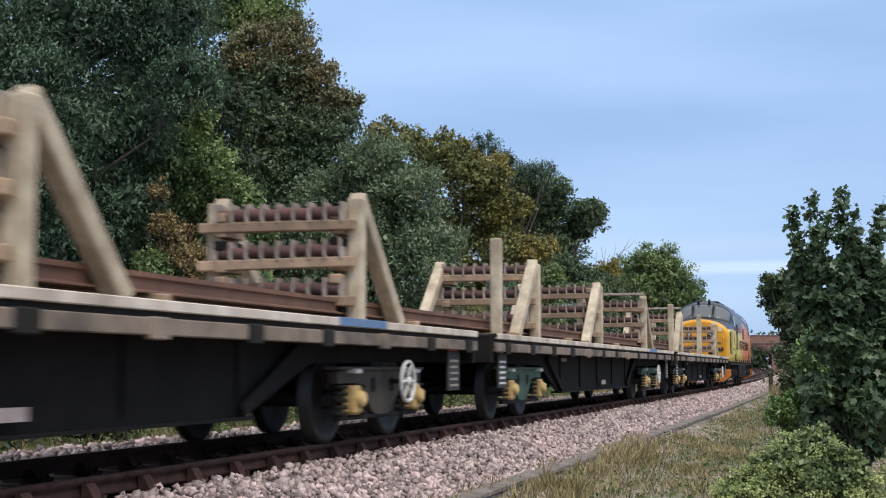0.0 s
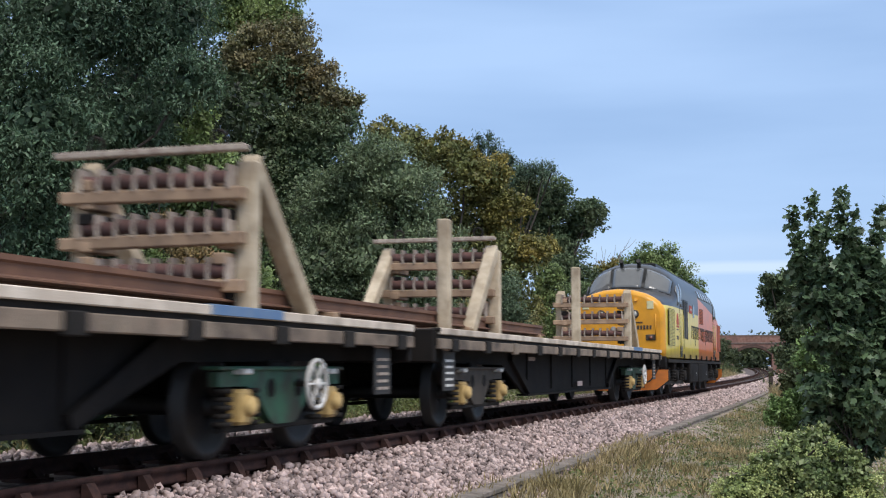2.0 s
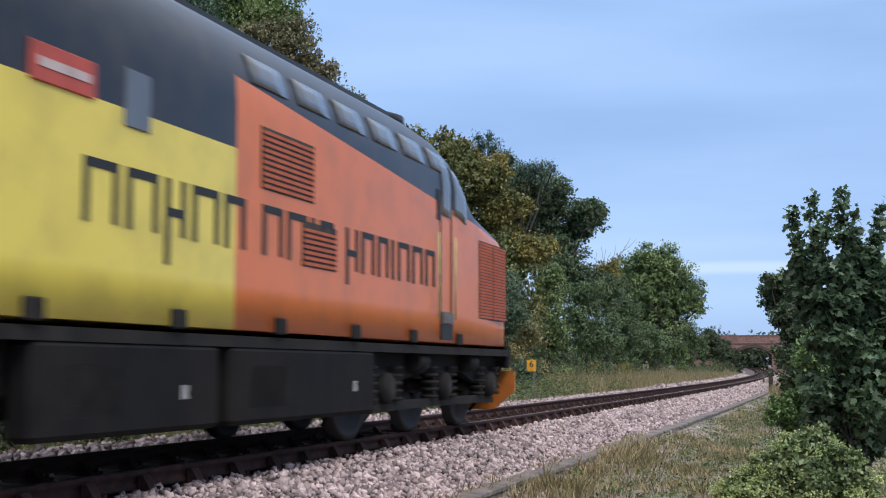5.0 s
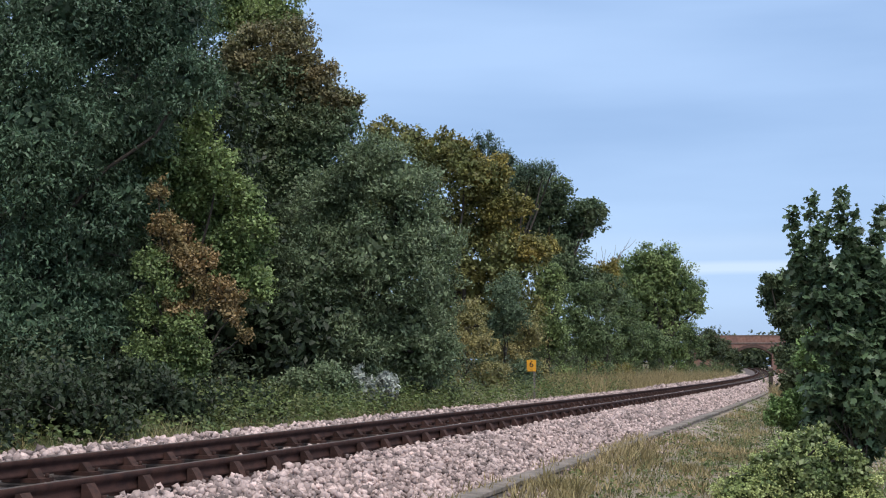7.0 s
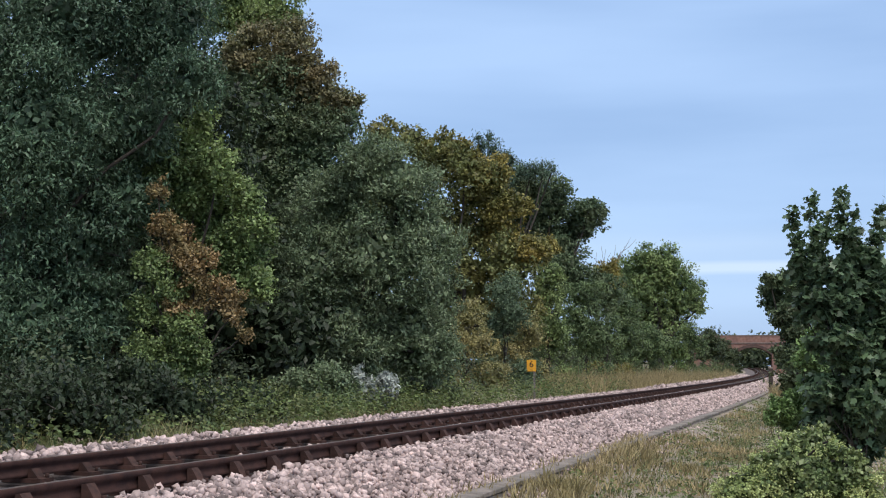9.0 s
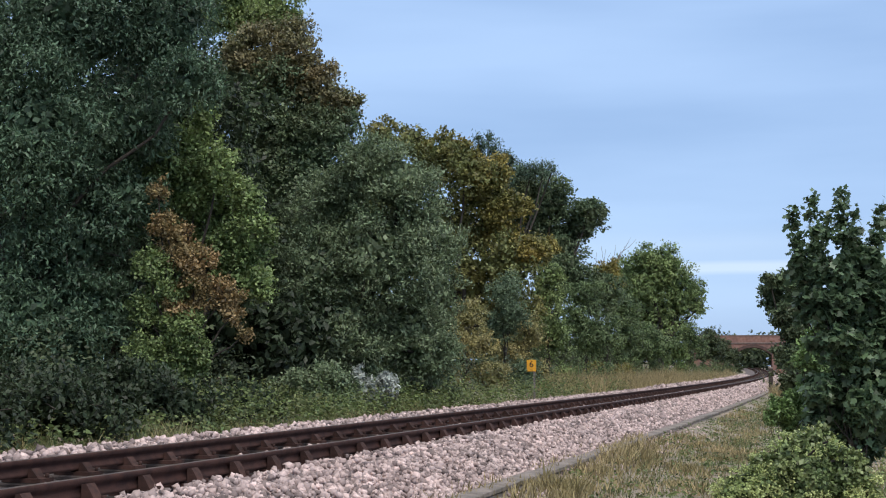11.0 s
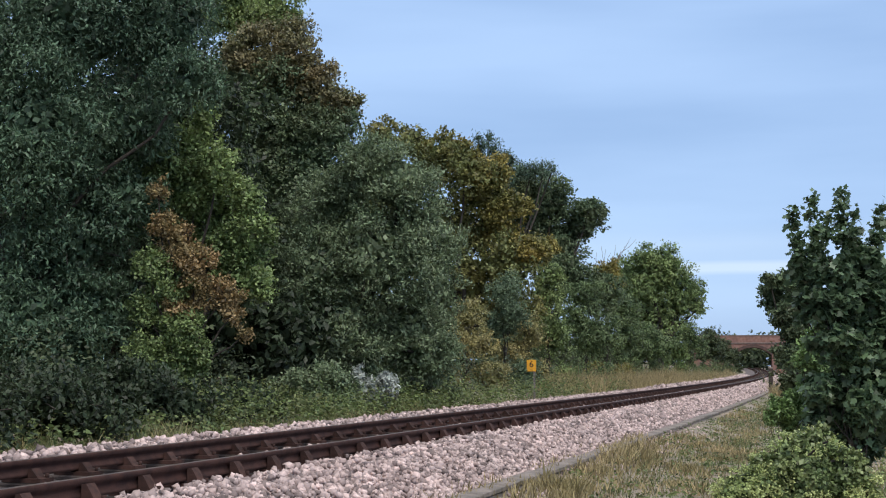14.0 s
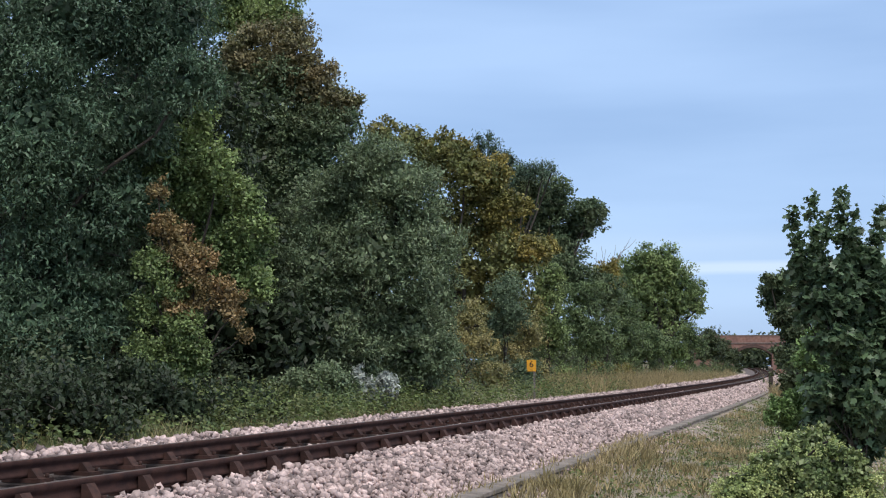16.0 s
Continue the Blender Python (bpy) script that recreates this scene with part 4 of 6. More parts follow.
def build_track():
    track = thing("railway_track", Matrix.Identity(4), "single railway line of rusty bullhead rails in iron chairs", "railway track", kind="structure")
    st = [-260 + 5 * i for i in range(52)] + [2.5 * i for i in range(50)] + [125 + 5 * i for i in range(46)]
    for side in (1, -1):
        ob = new("rail", swept("rail", HEAD, [(s, side * GAUGE) for s in st], M_RAIL, M_RAILTOP))
        ob.parent = track
    bm = bmesh.new()
    box(bm, -0.127, 0.127, -1.295, 1.295, -0.13, 0.0, bevel=0.012)
    slp = mesh_of("sleeper", bm, M_SLEEPER)
    # chair: a base plate, an outer jaw that holds the rail by a wooden key, and a lower inner jaw
    bm = bmesh.new()
    box(bm, -0.1, 0.1, -0.19, 0.19, 0.0, 0.035)
    for x0, x1 in ((-0.055, 0.055),):
        for pts in (((-0.036, 0.035), (-0.036, 0.15), (-0.075, 0.155), (-0.1, 0.12), (-0.15, 0.035)), ((0.036, 0.035), (0.036, 0.11), (0.07, 0.115), (0.14, 0.035))):
            a = [bm.verts.new((x0, y, z)) for y, z in pts]
            b = [bm.verts.new((x1, y * 1.0, z)) for y, z in pts]
            bm.faces.new(a), bm.faces.new(b[::-1])
            for i in range(len(pts)):
                bm.faces.new((a[i], b[i], b[(i + 1) % len(pts)], a[(i + 1) % len(pts)]))
    cyl(bm, (0.06, -0.15, 0.03), (0.06, -0.15, 0.07), 0.018, n=6)
    cyl(bm, (-0.06, 0.15, 0.03), (-0.06, 0.15, 0.07), 0.018, n=6)
    bmesh.ops.recalc_face_normals(bm, faces=bm.faces[:])
    chair = mesh_of("chair", bm, M_CHAIR)
    rest_s, rest_c = bmesh.new(), bmesh.new()
    rnd = random.Random(3)
    for i in range(-345, 380):
        s = S_FIRST + PITCH * i
        jit = Matrix.Rotation(rnd.uniform(-0.008, 0.008), 4, "Z")
        near = -10 <= i < 140
        m = along(s, rnd.uniform(-0.02, 0.02), -0.191 + rnd.uniform(-0.006, 0.004)) @ jit
        if near:
            sl = piece("sleeper", slp, track, m)
        else:
            box(rest_s, -0.127, 0.127, -1.295, 1.295, -0.13, 0.0, m=m)
        for side in (1, -1):
            mc = along(s, side * GAUGE, -0.191)
            if side == -1:
                mc = mc @ Matrix.Rotation(math.pi, 4, "Z")
            if near:
                piece("chair", chair, sl, m.inverted() @ mc)
            elif i >= 140:
                box(rest_c, -0.1, 0.1, -0.19, 0.19, 0.0, 0.035, m=mc)
                box(rest_c, -0.055, 0.055, -0.12, -0.036, 0.03, 0.15, m=mc)
                box(rest_c, -0.055, 0.055, 0.036, 0.1, 0.03, 0.11, m=mc)
    tagged(part("sleepers", rest_s, M_SLEEPER, track), kind="stuff")
    tagged(part("chairs", rest_c, M_CHAIR, track), kind="stuff")


build_track()


# ---- ballast: broken pink-grey stone, heaped against the sleeper ends ----
def build_ballast():
    rng = np.random.default_rng(11)
    cube = np.array([(-1, -1, -1), (1, -1, -1), (1, 1, -1), (-1, 1, -1), (-1, -1, 1), (1, -1, 1), (1, 1, 1), (-1, 1, 1)], dtype=float) * 0.62
    quads = np.array([(3, 2, 1, 0), (4, 5, 6, 7), (0, 1, 5, 4), (1, 2, 6, 5), (2, 3, 7, 6), (3, 0, 4, 7)])
    vs, fs, total = [], [], 0
    # stretches: s from, to, off from, to, count, size
    for s0, s1, o0, o1, count, size, lift in ((4, 26, 0.98, 2.27, 21000, 0.031, 0), (26, 60, 0.98, 2.27, 13500, 0.04, 0), (60, 150, 1.0, 2.3, 6500, 0.065, 0), (4, 60, 0.86, 1.3, 7000, 0.031, 0.045),
                                        (4, 60, -2.5, -1.15, 8500, 0.042, 0), (60, 150, -2.6, -1.15, 3000, 0.07, 0), (5, 60, -0.6, 0.62, 4500, 0.03, -0.012),
                                        (8, 30, 2.27, 3.1, 1200, 0.02, 0)):
        s = s0 + (s1 - s0) * rng.random(count) ** (1.25 if s0 < 5 else 1.0)
        o = o0 + (o1 - o0) * rng.random(count)
        z = np.array([ground_level(v) for v in o])
        pos = np.array([on_line(a, b, c) for a, b, c in zip(s, o, z)])
        layer = rng.random(count)
        lumps = np.array([noise.noise(Vector((a * 1.3, b * 1.3, 7))) for a, b in zip(s, o)])
        pos[:, 2] += size * (-0.1 + 2.0 * layer) + lift + 0.025 * lumps
        sz = size * (0.55 + 0.8 * rng.random(count))
        form = rng.uniform(0.6, 1.35, size=(count, 1, 3)) * (1 + rng.uniform(-0.45, 0.45, size=(count, 8, 3)))
        q = rng.normal(size=(count, 4))
        q /= np.linalg.norm(q, axis=1)[:, None]
        w, x, y, zq = q.T
        rot = np.stack((np.stack((1 - 2 * (y * y + zq * zq), 2 * (x * y - zq * w), 2 * (x * zq + y * w)), 1), np.stack((2 * (x * y + zq * w), 1 - 2 * (x * x + zq * zq), 2 * (y * zq - x * w)), 1),
                        np.stack((2 * (x * zq - y * w), 2 * (y * zq + x * w), 1 - 2 * (x * x + y * y)), 1)), 1)
        v = np.einsum("nij,nkj->nki", rot, cube[None] * form) * sz[:, None, None] + pos[:, None, :]
        vs.append(v.reshape(-1, 3))
        fs.append((quads[None] + (np.arange(count) * 8)[:, None, None] + total).reshape(-1, 4))
        total += count * 8
    me = raw_mesh("ballast_stones", np.concatenate(vs), np.concatenate(fs), M_BALLAST)
    tagged(new("ballast_stones", me), "heaped pink-grey broken stone ballast beside the rails", "ballast", kind="stuff")


build_ballast()

# ---- concrete cable trough along the foot of the ballast ----
def build_trough():
    trough = thing("cable_trough", Matrix.Identity(4), "weathered concrete cable trough with loose lids", "cable trough", kind="structure")
    prof = [(2.3, -0.75), (2.3, -0.5), (2.52, -0.5), (2.52, -0.75)]
    part_ob = new("channel", swept("channel", prof, [(2 + 3 * i, 0) for i in range(52)], M_CONCRETE))
    part_ob.parent = trough
    bm = bmesh.new()
    box(bm, -0.485, 0.485, -0.125, 0.125, 0.0, 0.05, bevel=0.008)
    lid = mesh_of("lid", bm, M_CONCRETE)
    rnd = random.Random(8)
    for i in range(140):
        s = 3 + i * 0.985
        piece("lid", lid, trough, along(s, 2.41 + rnd.uniform(-0.012, 0.012), -0.498 + rnd.uniform(0, 0.012)) @ Matrix.Rotation(rnd.uniform(-0.012, 0.012), 4, "Z") @ Matrix.Rotation(rnd.uniform(-0.02, 0.02), 4, "X"))


build_trough()

# ---- lineside things ----
M_YELLOW_SIGN = principled("yellow_sign_paint", (0.75, 0.36, 0.02), 0.5, second=(0.65, 0.3, 0.02), scale=5)
M_BLACK = principled("black_paint", (0.012, 0.012, 0.012), 0.5)
M_GALV = principled("galvanised_steel", (0.22, 0.2, 0.19), 0.6, 0.5, second=(0.13, 0.11, 0.1), scale=12)
M_BRICK = principled("old_brick", (0.3, 0.17, 0.135), 0.9, second=(0.2, 0.1, 0.075), scale=2.2, third=(0.12, 0.08, 0.07), third_scale=0.5, third_amount=0.5, bump=0.4, bump_scale=8)
M_STONE = principled("weathered_stone", (0.2, 0.15, 0.13), 0.9, second=(0.12, 0.09, 0.08), scale=2)
M_SOOT = principled("sooty_brick", (0.12, 0.07, 0.055), 0.95, second=(0.07, 0.045, 0.04), scale=2)


def text_mesh(text, size, depth=0.002):
    cu = bpy.data.curves.new("txt", "FONT")
    cu.body, cu.size, cu.extrude, cu.align_x, cu.align_y = text, size, depth, "CENTER", "CENTER"
    ob = bpy.data.objects.new("txt", cu)
    scene.collection.objects.link(ob)
    dg = bpy.context.evaluated_depsgraph_get()
    me = bpy.data.meshes.new_from_object(ob.evaluated_get(dg))
    bpy.data.objects.remove(ob)
    bpy.data.curves.remove(cu)
    me.materials.clear()
    return me


def build_sign():
    p = on_line(42.2, -3.9, ground_level(-3.9))
    face = math.atan2(-p.x, p.y)
    t = thing("mileage_sign", Matrix.Translation(p) @ Matrix.Rotation(face, 4, "Z"), "yellow lineside sign with a black 6 on a thin post", "sign")
    bm = bmesh.new()
    box(bm, -0.035, 0.035, 0.0, 0.06, -0.3, 1.36, bevel=0.006)
    box(bm, -0.012, 0.012, 0.01, 0.04, 1.3, 1.4)
    part("post", bm, M_GALV, t, "thin grey steel post", Matrix.Translation((0.09, 0, 0)))
    bm = bmesh.new()
    box(bm, -0.155, 0.155, -0.014, 0.0, 1.03, 1.41, bevel=0.006)
    plate = part("plate", bm, M_YELLOW_SIGN, t, "yellow painted plate")
    me = text_mesh("6", 0.3)
    me.materials.append(M_BLACK)
    ob = new("figure", me)
    ob.parent = plate
    ob.matrix_basis = Matrix.Translation((0, -0.018, 1.26)) @ Matrix.Rotation(math.pi / 2, 4, "X")
    bm = bmesh.new()
    box(bm, -0.04, 0.04, -0.018, -0.013, 1.07, 1.09)
    part("bar", bm, M_BLACK, plate)


build_sign()


def build_post():
    t = thing("concrete_post", Matrix.Translation((17.45, 70.0, -0.62)), "leaning grey concrete lineside post", "post")
    bm = bmesh.new()
    box(bm, -0.1, 0.1, -0.1, 0.1, -0.2, 1.38, bevel=0.02, m=Matrix.Rotation(0.012, 4, "Y"))
    part("shaft", bm, M_SLEEPER, t)
    bm = bmesh.new()
    box(bm, -0.12, 0.12, -0.12, 0.12, 1.36, 1.46, bevel=0.03)
    part("cap", bm, M_CONCRETE, t)


build_post()


def build_bridge():
    """A brick overbridge square to the track, with a segmental arch; x runs along the track, y across."""
    s = 256
    t = thing("brick_bridge", along(s, -0.9, 0), "old red brick arched road bridge over the railway", "bridge")
    span, crown, spring, parapet, deck, thick = 3.5, 4.1, 2.6, 6.3, 5.2, 7.0
    rise = crown - spring
    rad = (span * span + rise * rise) / (2 * rise)
    arch = [(rad * math.sin(a), crown - rad + rad * math.cos(a)) for a in [math.asin(span / rad) * (1 - 2 * i / 24) for i in range(25)]]
    for name, x0, x1 in (("spandrel_wall", 0.0, 0.6), ("spandrel_wall", thick - 0.6, thick)):
        bm = bmesh.new()
        top = deck - 0.4
        for y0, z0, y1, z1 in [(11, -1, span, -1)] + [(*arch[i], *arch[i + 1]) for i in range(24)] + [(-span, -1, -11, -1)]:
            v = [bm.verts.new(q) for q in ((x0, y0, z0), (x0, y1, z1), (x0, y1, top), (x0, y0, top), (x1, y0, z0), (x1, y1, z1), (x1, y1, top), (x1, y0, top))]
            for f in ((0, 1, 2, 3), (7, 6, 5, 4), (0, 4, 5, 1), (3, 2, 6, 7)):
                bm.faces.new([v[k] for k in f])
        for y in (span, -span):
            v = [bm.verts.new(q) for q in ((x0, y, -1), (x1, y, -1), (x1, y, spring), (x0, y, spring))]
            bm.faces.new(v)
        bmesh.ops.remove_doubles(bm, verts=bm.verts[:], dist=0.001)
        bmesh.ops.recalc_face_normals(bm, faces=bm.faces[:])
        part(name, bm, M_BRICK, t)
    bm = bmesh.new()
    out = [(y * 1.1, crown + 0.02 + (z - crown) * 1.0 + 0.5) for y, z in arch]
    for i in range(24):
        vs = [(-0.06, *arch[i]), (-0.06, *arch[i + 1]), (-0.06, *out[i + 1]), (-0.06, *out[i]), (thick, *arch[i]), (thick, *arch[i + 1]), (thick, *out[i + 1]), (thick, *out[i])]
        v = [bm.verts.new(q) for q in vs]
        for f in ((0, 1, 2, 3), (7, 6, 5, 4), (0, 4, 5, 1), (3, 2, 6, 7)):
            bm.faces.new([v[k] for k in f])
    bmesh.ops.recalc_face_normals(bm, faces=bm.faces[:])
    part("arch_ring", bm, M_SOOT, t, "soot-dark brick arch ring")
    for x0, x1 in ((-0.05, 0.4), (thick - 0.4, thick + 0.05)):
        bm = bmesh.new()
        box(bm, x0, x1, -11, 11, deck - 0.15, parapet)
        par = part("parapet", bm, M_BRICK, t)
        bm = bmesh.new()
        box(bm, x0 - 0.08, x1 + 0.08, -11, 11, parapet, parapet + 0.16, bevel=0.03)
        part("coping", bm, M_STONE, par, "dark stone coping")
        bm = bmesh.new()
        box(bm, x0 - 0.1, x1, -11, 11, deck - 0.4, deck - 0.15, bevel=0.03)
        part("string_course", bm, M_STONE, par, "projecting stone string course")
    bm = bmesh.new()
    box(bm, 0.4, thick - 0.4, -11, 11, deck - 0.35, deck - 0.1)
    part("roadway", bm, M_STONE, t)


build_bridge()

# ---- the train: a diesel locomotive and three flat wagons with timber rail racks ----
SPEED = 11.6
M_STEELDARK = principled("grimy_black_steel", (0.0085, 0.008, 0.0085), 0.8, second=(0.015, 0.0135, 0.013), scale=3, third=(0.024, 0.019, 0.016), third_scale=1.1, third_amount=0.35, bump=0.15, spec=0.15)
M_UNDER = principled("underframe_grime", (0.013, 0.012, 0.0115), 0.85, second=(0.026, 0.022, 0.019), scale=4, bump=0.2, spec=0.25)
M_WHEEL = principled("wheel_steel", (0.02, 0.018, 0.017), 0.6, 0.0, second=(0.016, 0.014, 0.013), scale=6)
M_GREEN = principled("green_bogie_paint", (0.035, 0.12, 0.07), 0.65, second=(0.02, 0.06, 0.04), scale=5, third=(0.05, 0.04, 0.03), third_scale=2.5, third_amount=0.7)
M_BROWN = principled("grimy_brown_paint", (0.07, 0.055, 0.042), 0.8, second=(0.04, 0.033, 0.027), scale=5)
M_YBOX = principled("pale_yellow_paint", (0.62, 0.43, 0.17), 0.6, second=(0.45, 0.3, 0.11), scale=9, third=(0.12, 0.08, 0.05), third_scale=5, third_amount=0.5)
M_WHITE = principled("white_paint", (0.75, 0.74, 0.72), 0.5, second=(0.55, 0.53, 0.5), scale=9)
M_CREAM = principled("worn_cream_timber", (0.6, 0.51, 0.38), 0.85, second=(0.46, 0.37, 0.26), scale=7, third=(0.2, 0.15, 0.1), third_scale=2.2, third_amount=0.55, bump=0.3, obj_random=0.14)
M_TIMBER = principled("tan_timber", (0.42, 0.29, 0.19), 0.85, second=(0.3, 0.2, 0.13), scale=6, third=(0.13, 0.09, 0.07), third_scale=2.0, third_amount=0.5, bump=0.3, obj_random=0.2)
M_ROLLER = principled("red_oxide_roller", (0.11, 0.05, 0.042), 0.8, second=(0.06, 0.033, 0.03), scale=11, obj_random=0.3)
M_DIVIDER = principled("pale_divider_plate", (0.42, 0.36, 0.3), 0.75, second=(0.25, 0.19, 0.16), scale=12, obj_random=0.2)
M_DECK = principled("weathered_deck", (0.4, 0.34, 0.28), 0.9, second=(0.25, 0.2, 0.16), scale=4, third=(0.12, 0.09, 0.075), third_scale=1.4, third_amount=0.5, bump=0.3)
M_EDGE = principled("rusty_deck_edge", (0.27, 0.205, 0.155), 0.85, second=(0.05, 0.04, 0.035), scale=2.4, third=(0.3, 0.24, 0.18), third_scale=1.6, third_amount=0.6, bump=0.3)
M_BLUE = principled("blue_paint", (0.1, 0.19, 0.36), 0.6, second=(0.16, 0.24, 0.36), scale=6)
M_RED = principled("red_paint", (0.5, 0.08, 0.05), 0.6, second=(0.36, 0.06, 0.04), scale=6)
M_LOOSE = principled("brown_rusted_rail", (0.19, 0.095, 0.058), 0.8, second=(0.12, 0.06, 0.04), scale=4, bump=0.2, third=(0.09, 0.05, 0.035), third_scale=0.8, third_amount=0.5)
M_PANEL = principled("grey_data_panel", (0.03, 0.03, 0.032), 0.75, second=(0.04, 0.04, 0.04), scale=6)
M_STRAPW = principled("pale_plate", (0.55, 0.45, 0.42), 0.7, second=(0.4, 0.3, 0.28), scale=6)

M_STRIP = principled("pale_worn_strip", (0.74, 0.65, 0.55), 0.8, second=(0.58, 0.49, 0.4), scale=3, third=(0.24, 0.185, 0.14), third_scale=2.1, third_amount=0.65, bump=0.3)

RACKS = {"r1": (4.25, -1.3, 2.49), "r2": (10.15, -1.35, 2.48), "r2b": (10.75, 1.2, 2.5), "r3": (16.6, 1.3, 2.56)}
RACK_NEAR, RACK_FAR = -1.03, 0.6


def wheelset_mesh(r, gauge_half=0.72):
    bm = bmesh.new()
    cyl(bm, (0, -1.05, 0), (0, 1.05, 0), 0.085, n=12)
    for sgn in (1, -1):
        y = gauge_half * sgn
        prof = [(0.12, y - 0.06), (r - 0.12, y - 0.02), (r - 0.08, y - 0.06), (r, y - 0.06), (r, y + 0.055), (r + (0.028 if sgn < 0 else 0.0), y + 0.06), (r - 0.08, y + 0.065), (r - 0.12, y + 0.02), (0.12, y + 0.06)]
        lathe(bm, prof, 28, "Y")
    return mesh_of("wheelset", bm, M_WHEEL)


def spring(bm, x, y, z0, z1, r=0.075, turns=5):
    """A coil spring as stacked rings."""
    for i in range(turns):
        z = z0 + (z1 - z0) * (i + 0.5) / turns
        lathe(bm, [(r - 0.02, z - 0.016), (r + 0.006, z - 0.02), (r + 0.012, z), (r + 0.006, z + 0.02), (r - 0.02, z + 0.016)], 12, "Z", (x, y, 0))


def build_wagon_bogie(parent, x, frame_mat, wheels, axle=0.95):
    for sgn in (-1, 1):
        y0 = sgn * 1.0
        bm = bmesh.new()
        pts = [(-1.3, 0.62), (-1.3, 0.74), (-0.62, 0.78), (0.62, 0.78), (1.3, 0.74), (1.3, 0.62), (0.78, 0.62), (0.62, 0.58), (0.3, 0.32), (0.2, 0.28), (-0.2, 0.28), (-0.3, 0.32), (-0.62, 0.58), (-0.78, 0.62)]
        extrude_profile(bm, pts, y0 - 0.05, y0 + 0.05)
        for hx in (-0.3, 0.3):
            cyl(bm, (hx, y0 + sgn * 0.055, 0.6), (hx, y0 + sgn * 0.03, 0.6), 0.1, 0.13, n=14)
        box(bm, -1.34, 1.34, y0 - 0.09, y0 + 0.09, 0.755, 0.79, bevel=0.008)
        bmesh.ops.recalc_face_normals(bm, faces=bm.faces[:])
        fr = part("bogie_frame", bm, frame_mat, parent, "", Matrix.Translation((x, 0, 0)))
        # solid dark discs on the frame stand in for the shade inside holes
        for hx in (-0.3, 0.3):
            bm = bmesh.new()
            cyl(bm, (hx, y0 + sgn * 0.058, 0.6), (hx, y0 + sgn * 0.045, 0.6), 0.085, n=14)
            part("frame_hole", bm, M_STEELDARK, fr)
        for ax in (-axle, axle):
            bm = bmesh.new()
            lathe(bm, [(0.0, -0.12), (0.07, -0.12), (0.09, -0.08), (0.09, 0.1), (0.0, 0.1)], 16, "Y", (ax, y0 + sgn * 0.09, 0.46))
            box(bm, ax - 0.1, ax + 0.1, y0 - 0.08 + sgn * 0.07, y0 + 0.08 + sgn * 0.07, 0.3, 0.6, bevel=0.03)
            part("axle_box", bm, M_YBOX, fr, "pale yellow axle box")
            for dx in (-0.26, 0.26):
                bm = bmesh.new()
                spring(bm, ax + dx, y0 + sgn * 0.04, 0.28, 0.62)
                part("spring", bm, M_UNDER, fr)
            bm = bmesh.new()
            box(bm, ax - 0.09, ax + 0.09, y0 - 0.06 + sgn * 0.09, y0 + 0.06 + sgn * 0.09, 0.72, 0.77, bevel=0.01)
            part("bracket", bm, M_WHITE, fr, "small white-painted bracket")
        bm = bmesh.new()
        box(bm, -1.25, 1.25, y0 - 0.03, y0 + 0.03, 0.24, 0.29, bevel=0.01)
        part("tie_bar", bm, M_UNDER, fr)
    bm = bmesh.new()
    box(bm, -0.2, 0.2, -1.0, 1.0, 0.4, 0.85, bevel=0.03)
    part("bolster", bm, M_UNDER, parent, "", Matrix.Translation((x, 0, 0)))
    for ax in (-axle, axle):
        piece("wheelset", wheels, parent, Matrix.Translation((x + ax, 0, 0.46)))


def build_handwheel(parent, x):
    bm = bmesh.new()
    rim = [(0.22 + 0.02 * math.cos(a), 0.022 * math.sin(a)) for a in [2 * math.pi * i / 8 for i in range(8)]]
    lathe(bm, rim, 28, "Y")
    lathe(bm, [(0.0, -0.03), (0.05, -0.03), (0.05, 0.03), (0.0, 0.03)], 12, "Y")
    w = part("handwheel", bm, M_WHITE, parent, "white-painted spoked brake handwheel", Matrix.Translation((x, -1.27, 0.63)))
    bm = bmesh.new()
    cyl(bm, (0, 0, 0), (0, 0.4, 0), 0.025, n=8)
    part("shaft", bm, M_UNDER, w)
    for i in range(6):
        a = i * math.pi / 3
        bm = bmesh.new()
        cyl(bm, (0.03 * math.cos(a), 0, 0.03 * math.sin(a)), (0.22 * math.cos(a), 0, 0.22 * math.sin(a)), 0.014, n=6)
        part("spoke", bm, M_WHITE, w)


ROLLER = DIVIDER = None


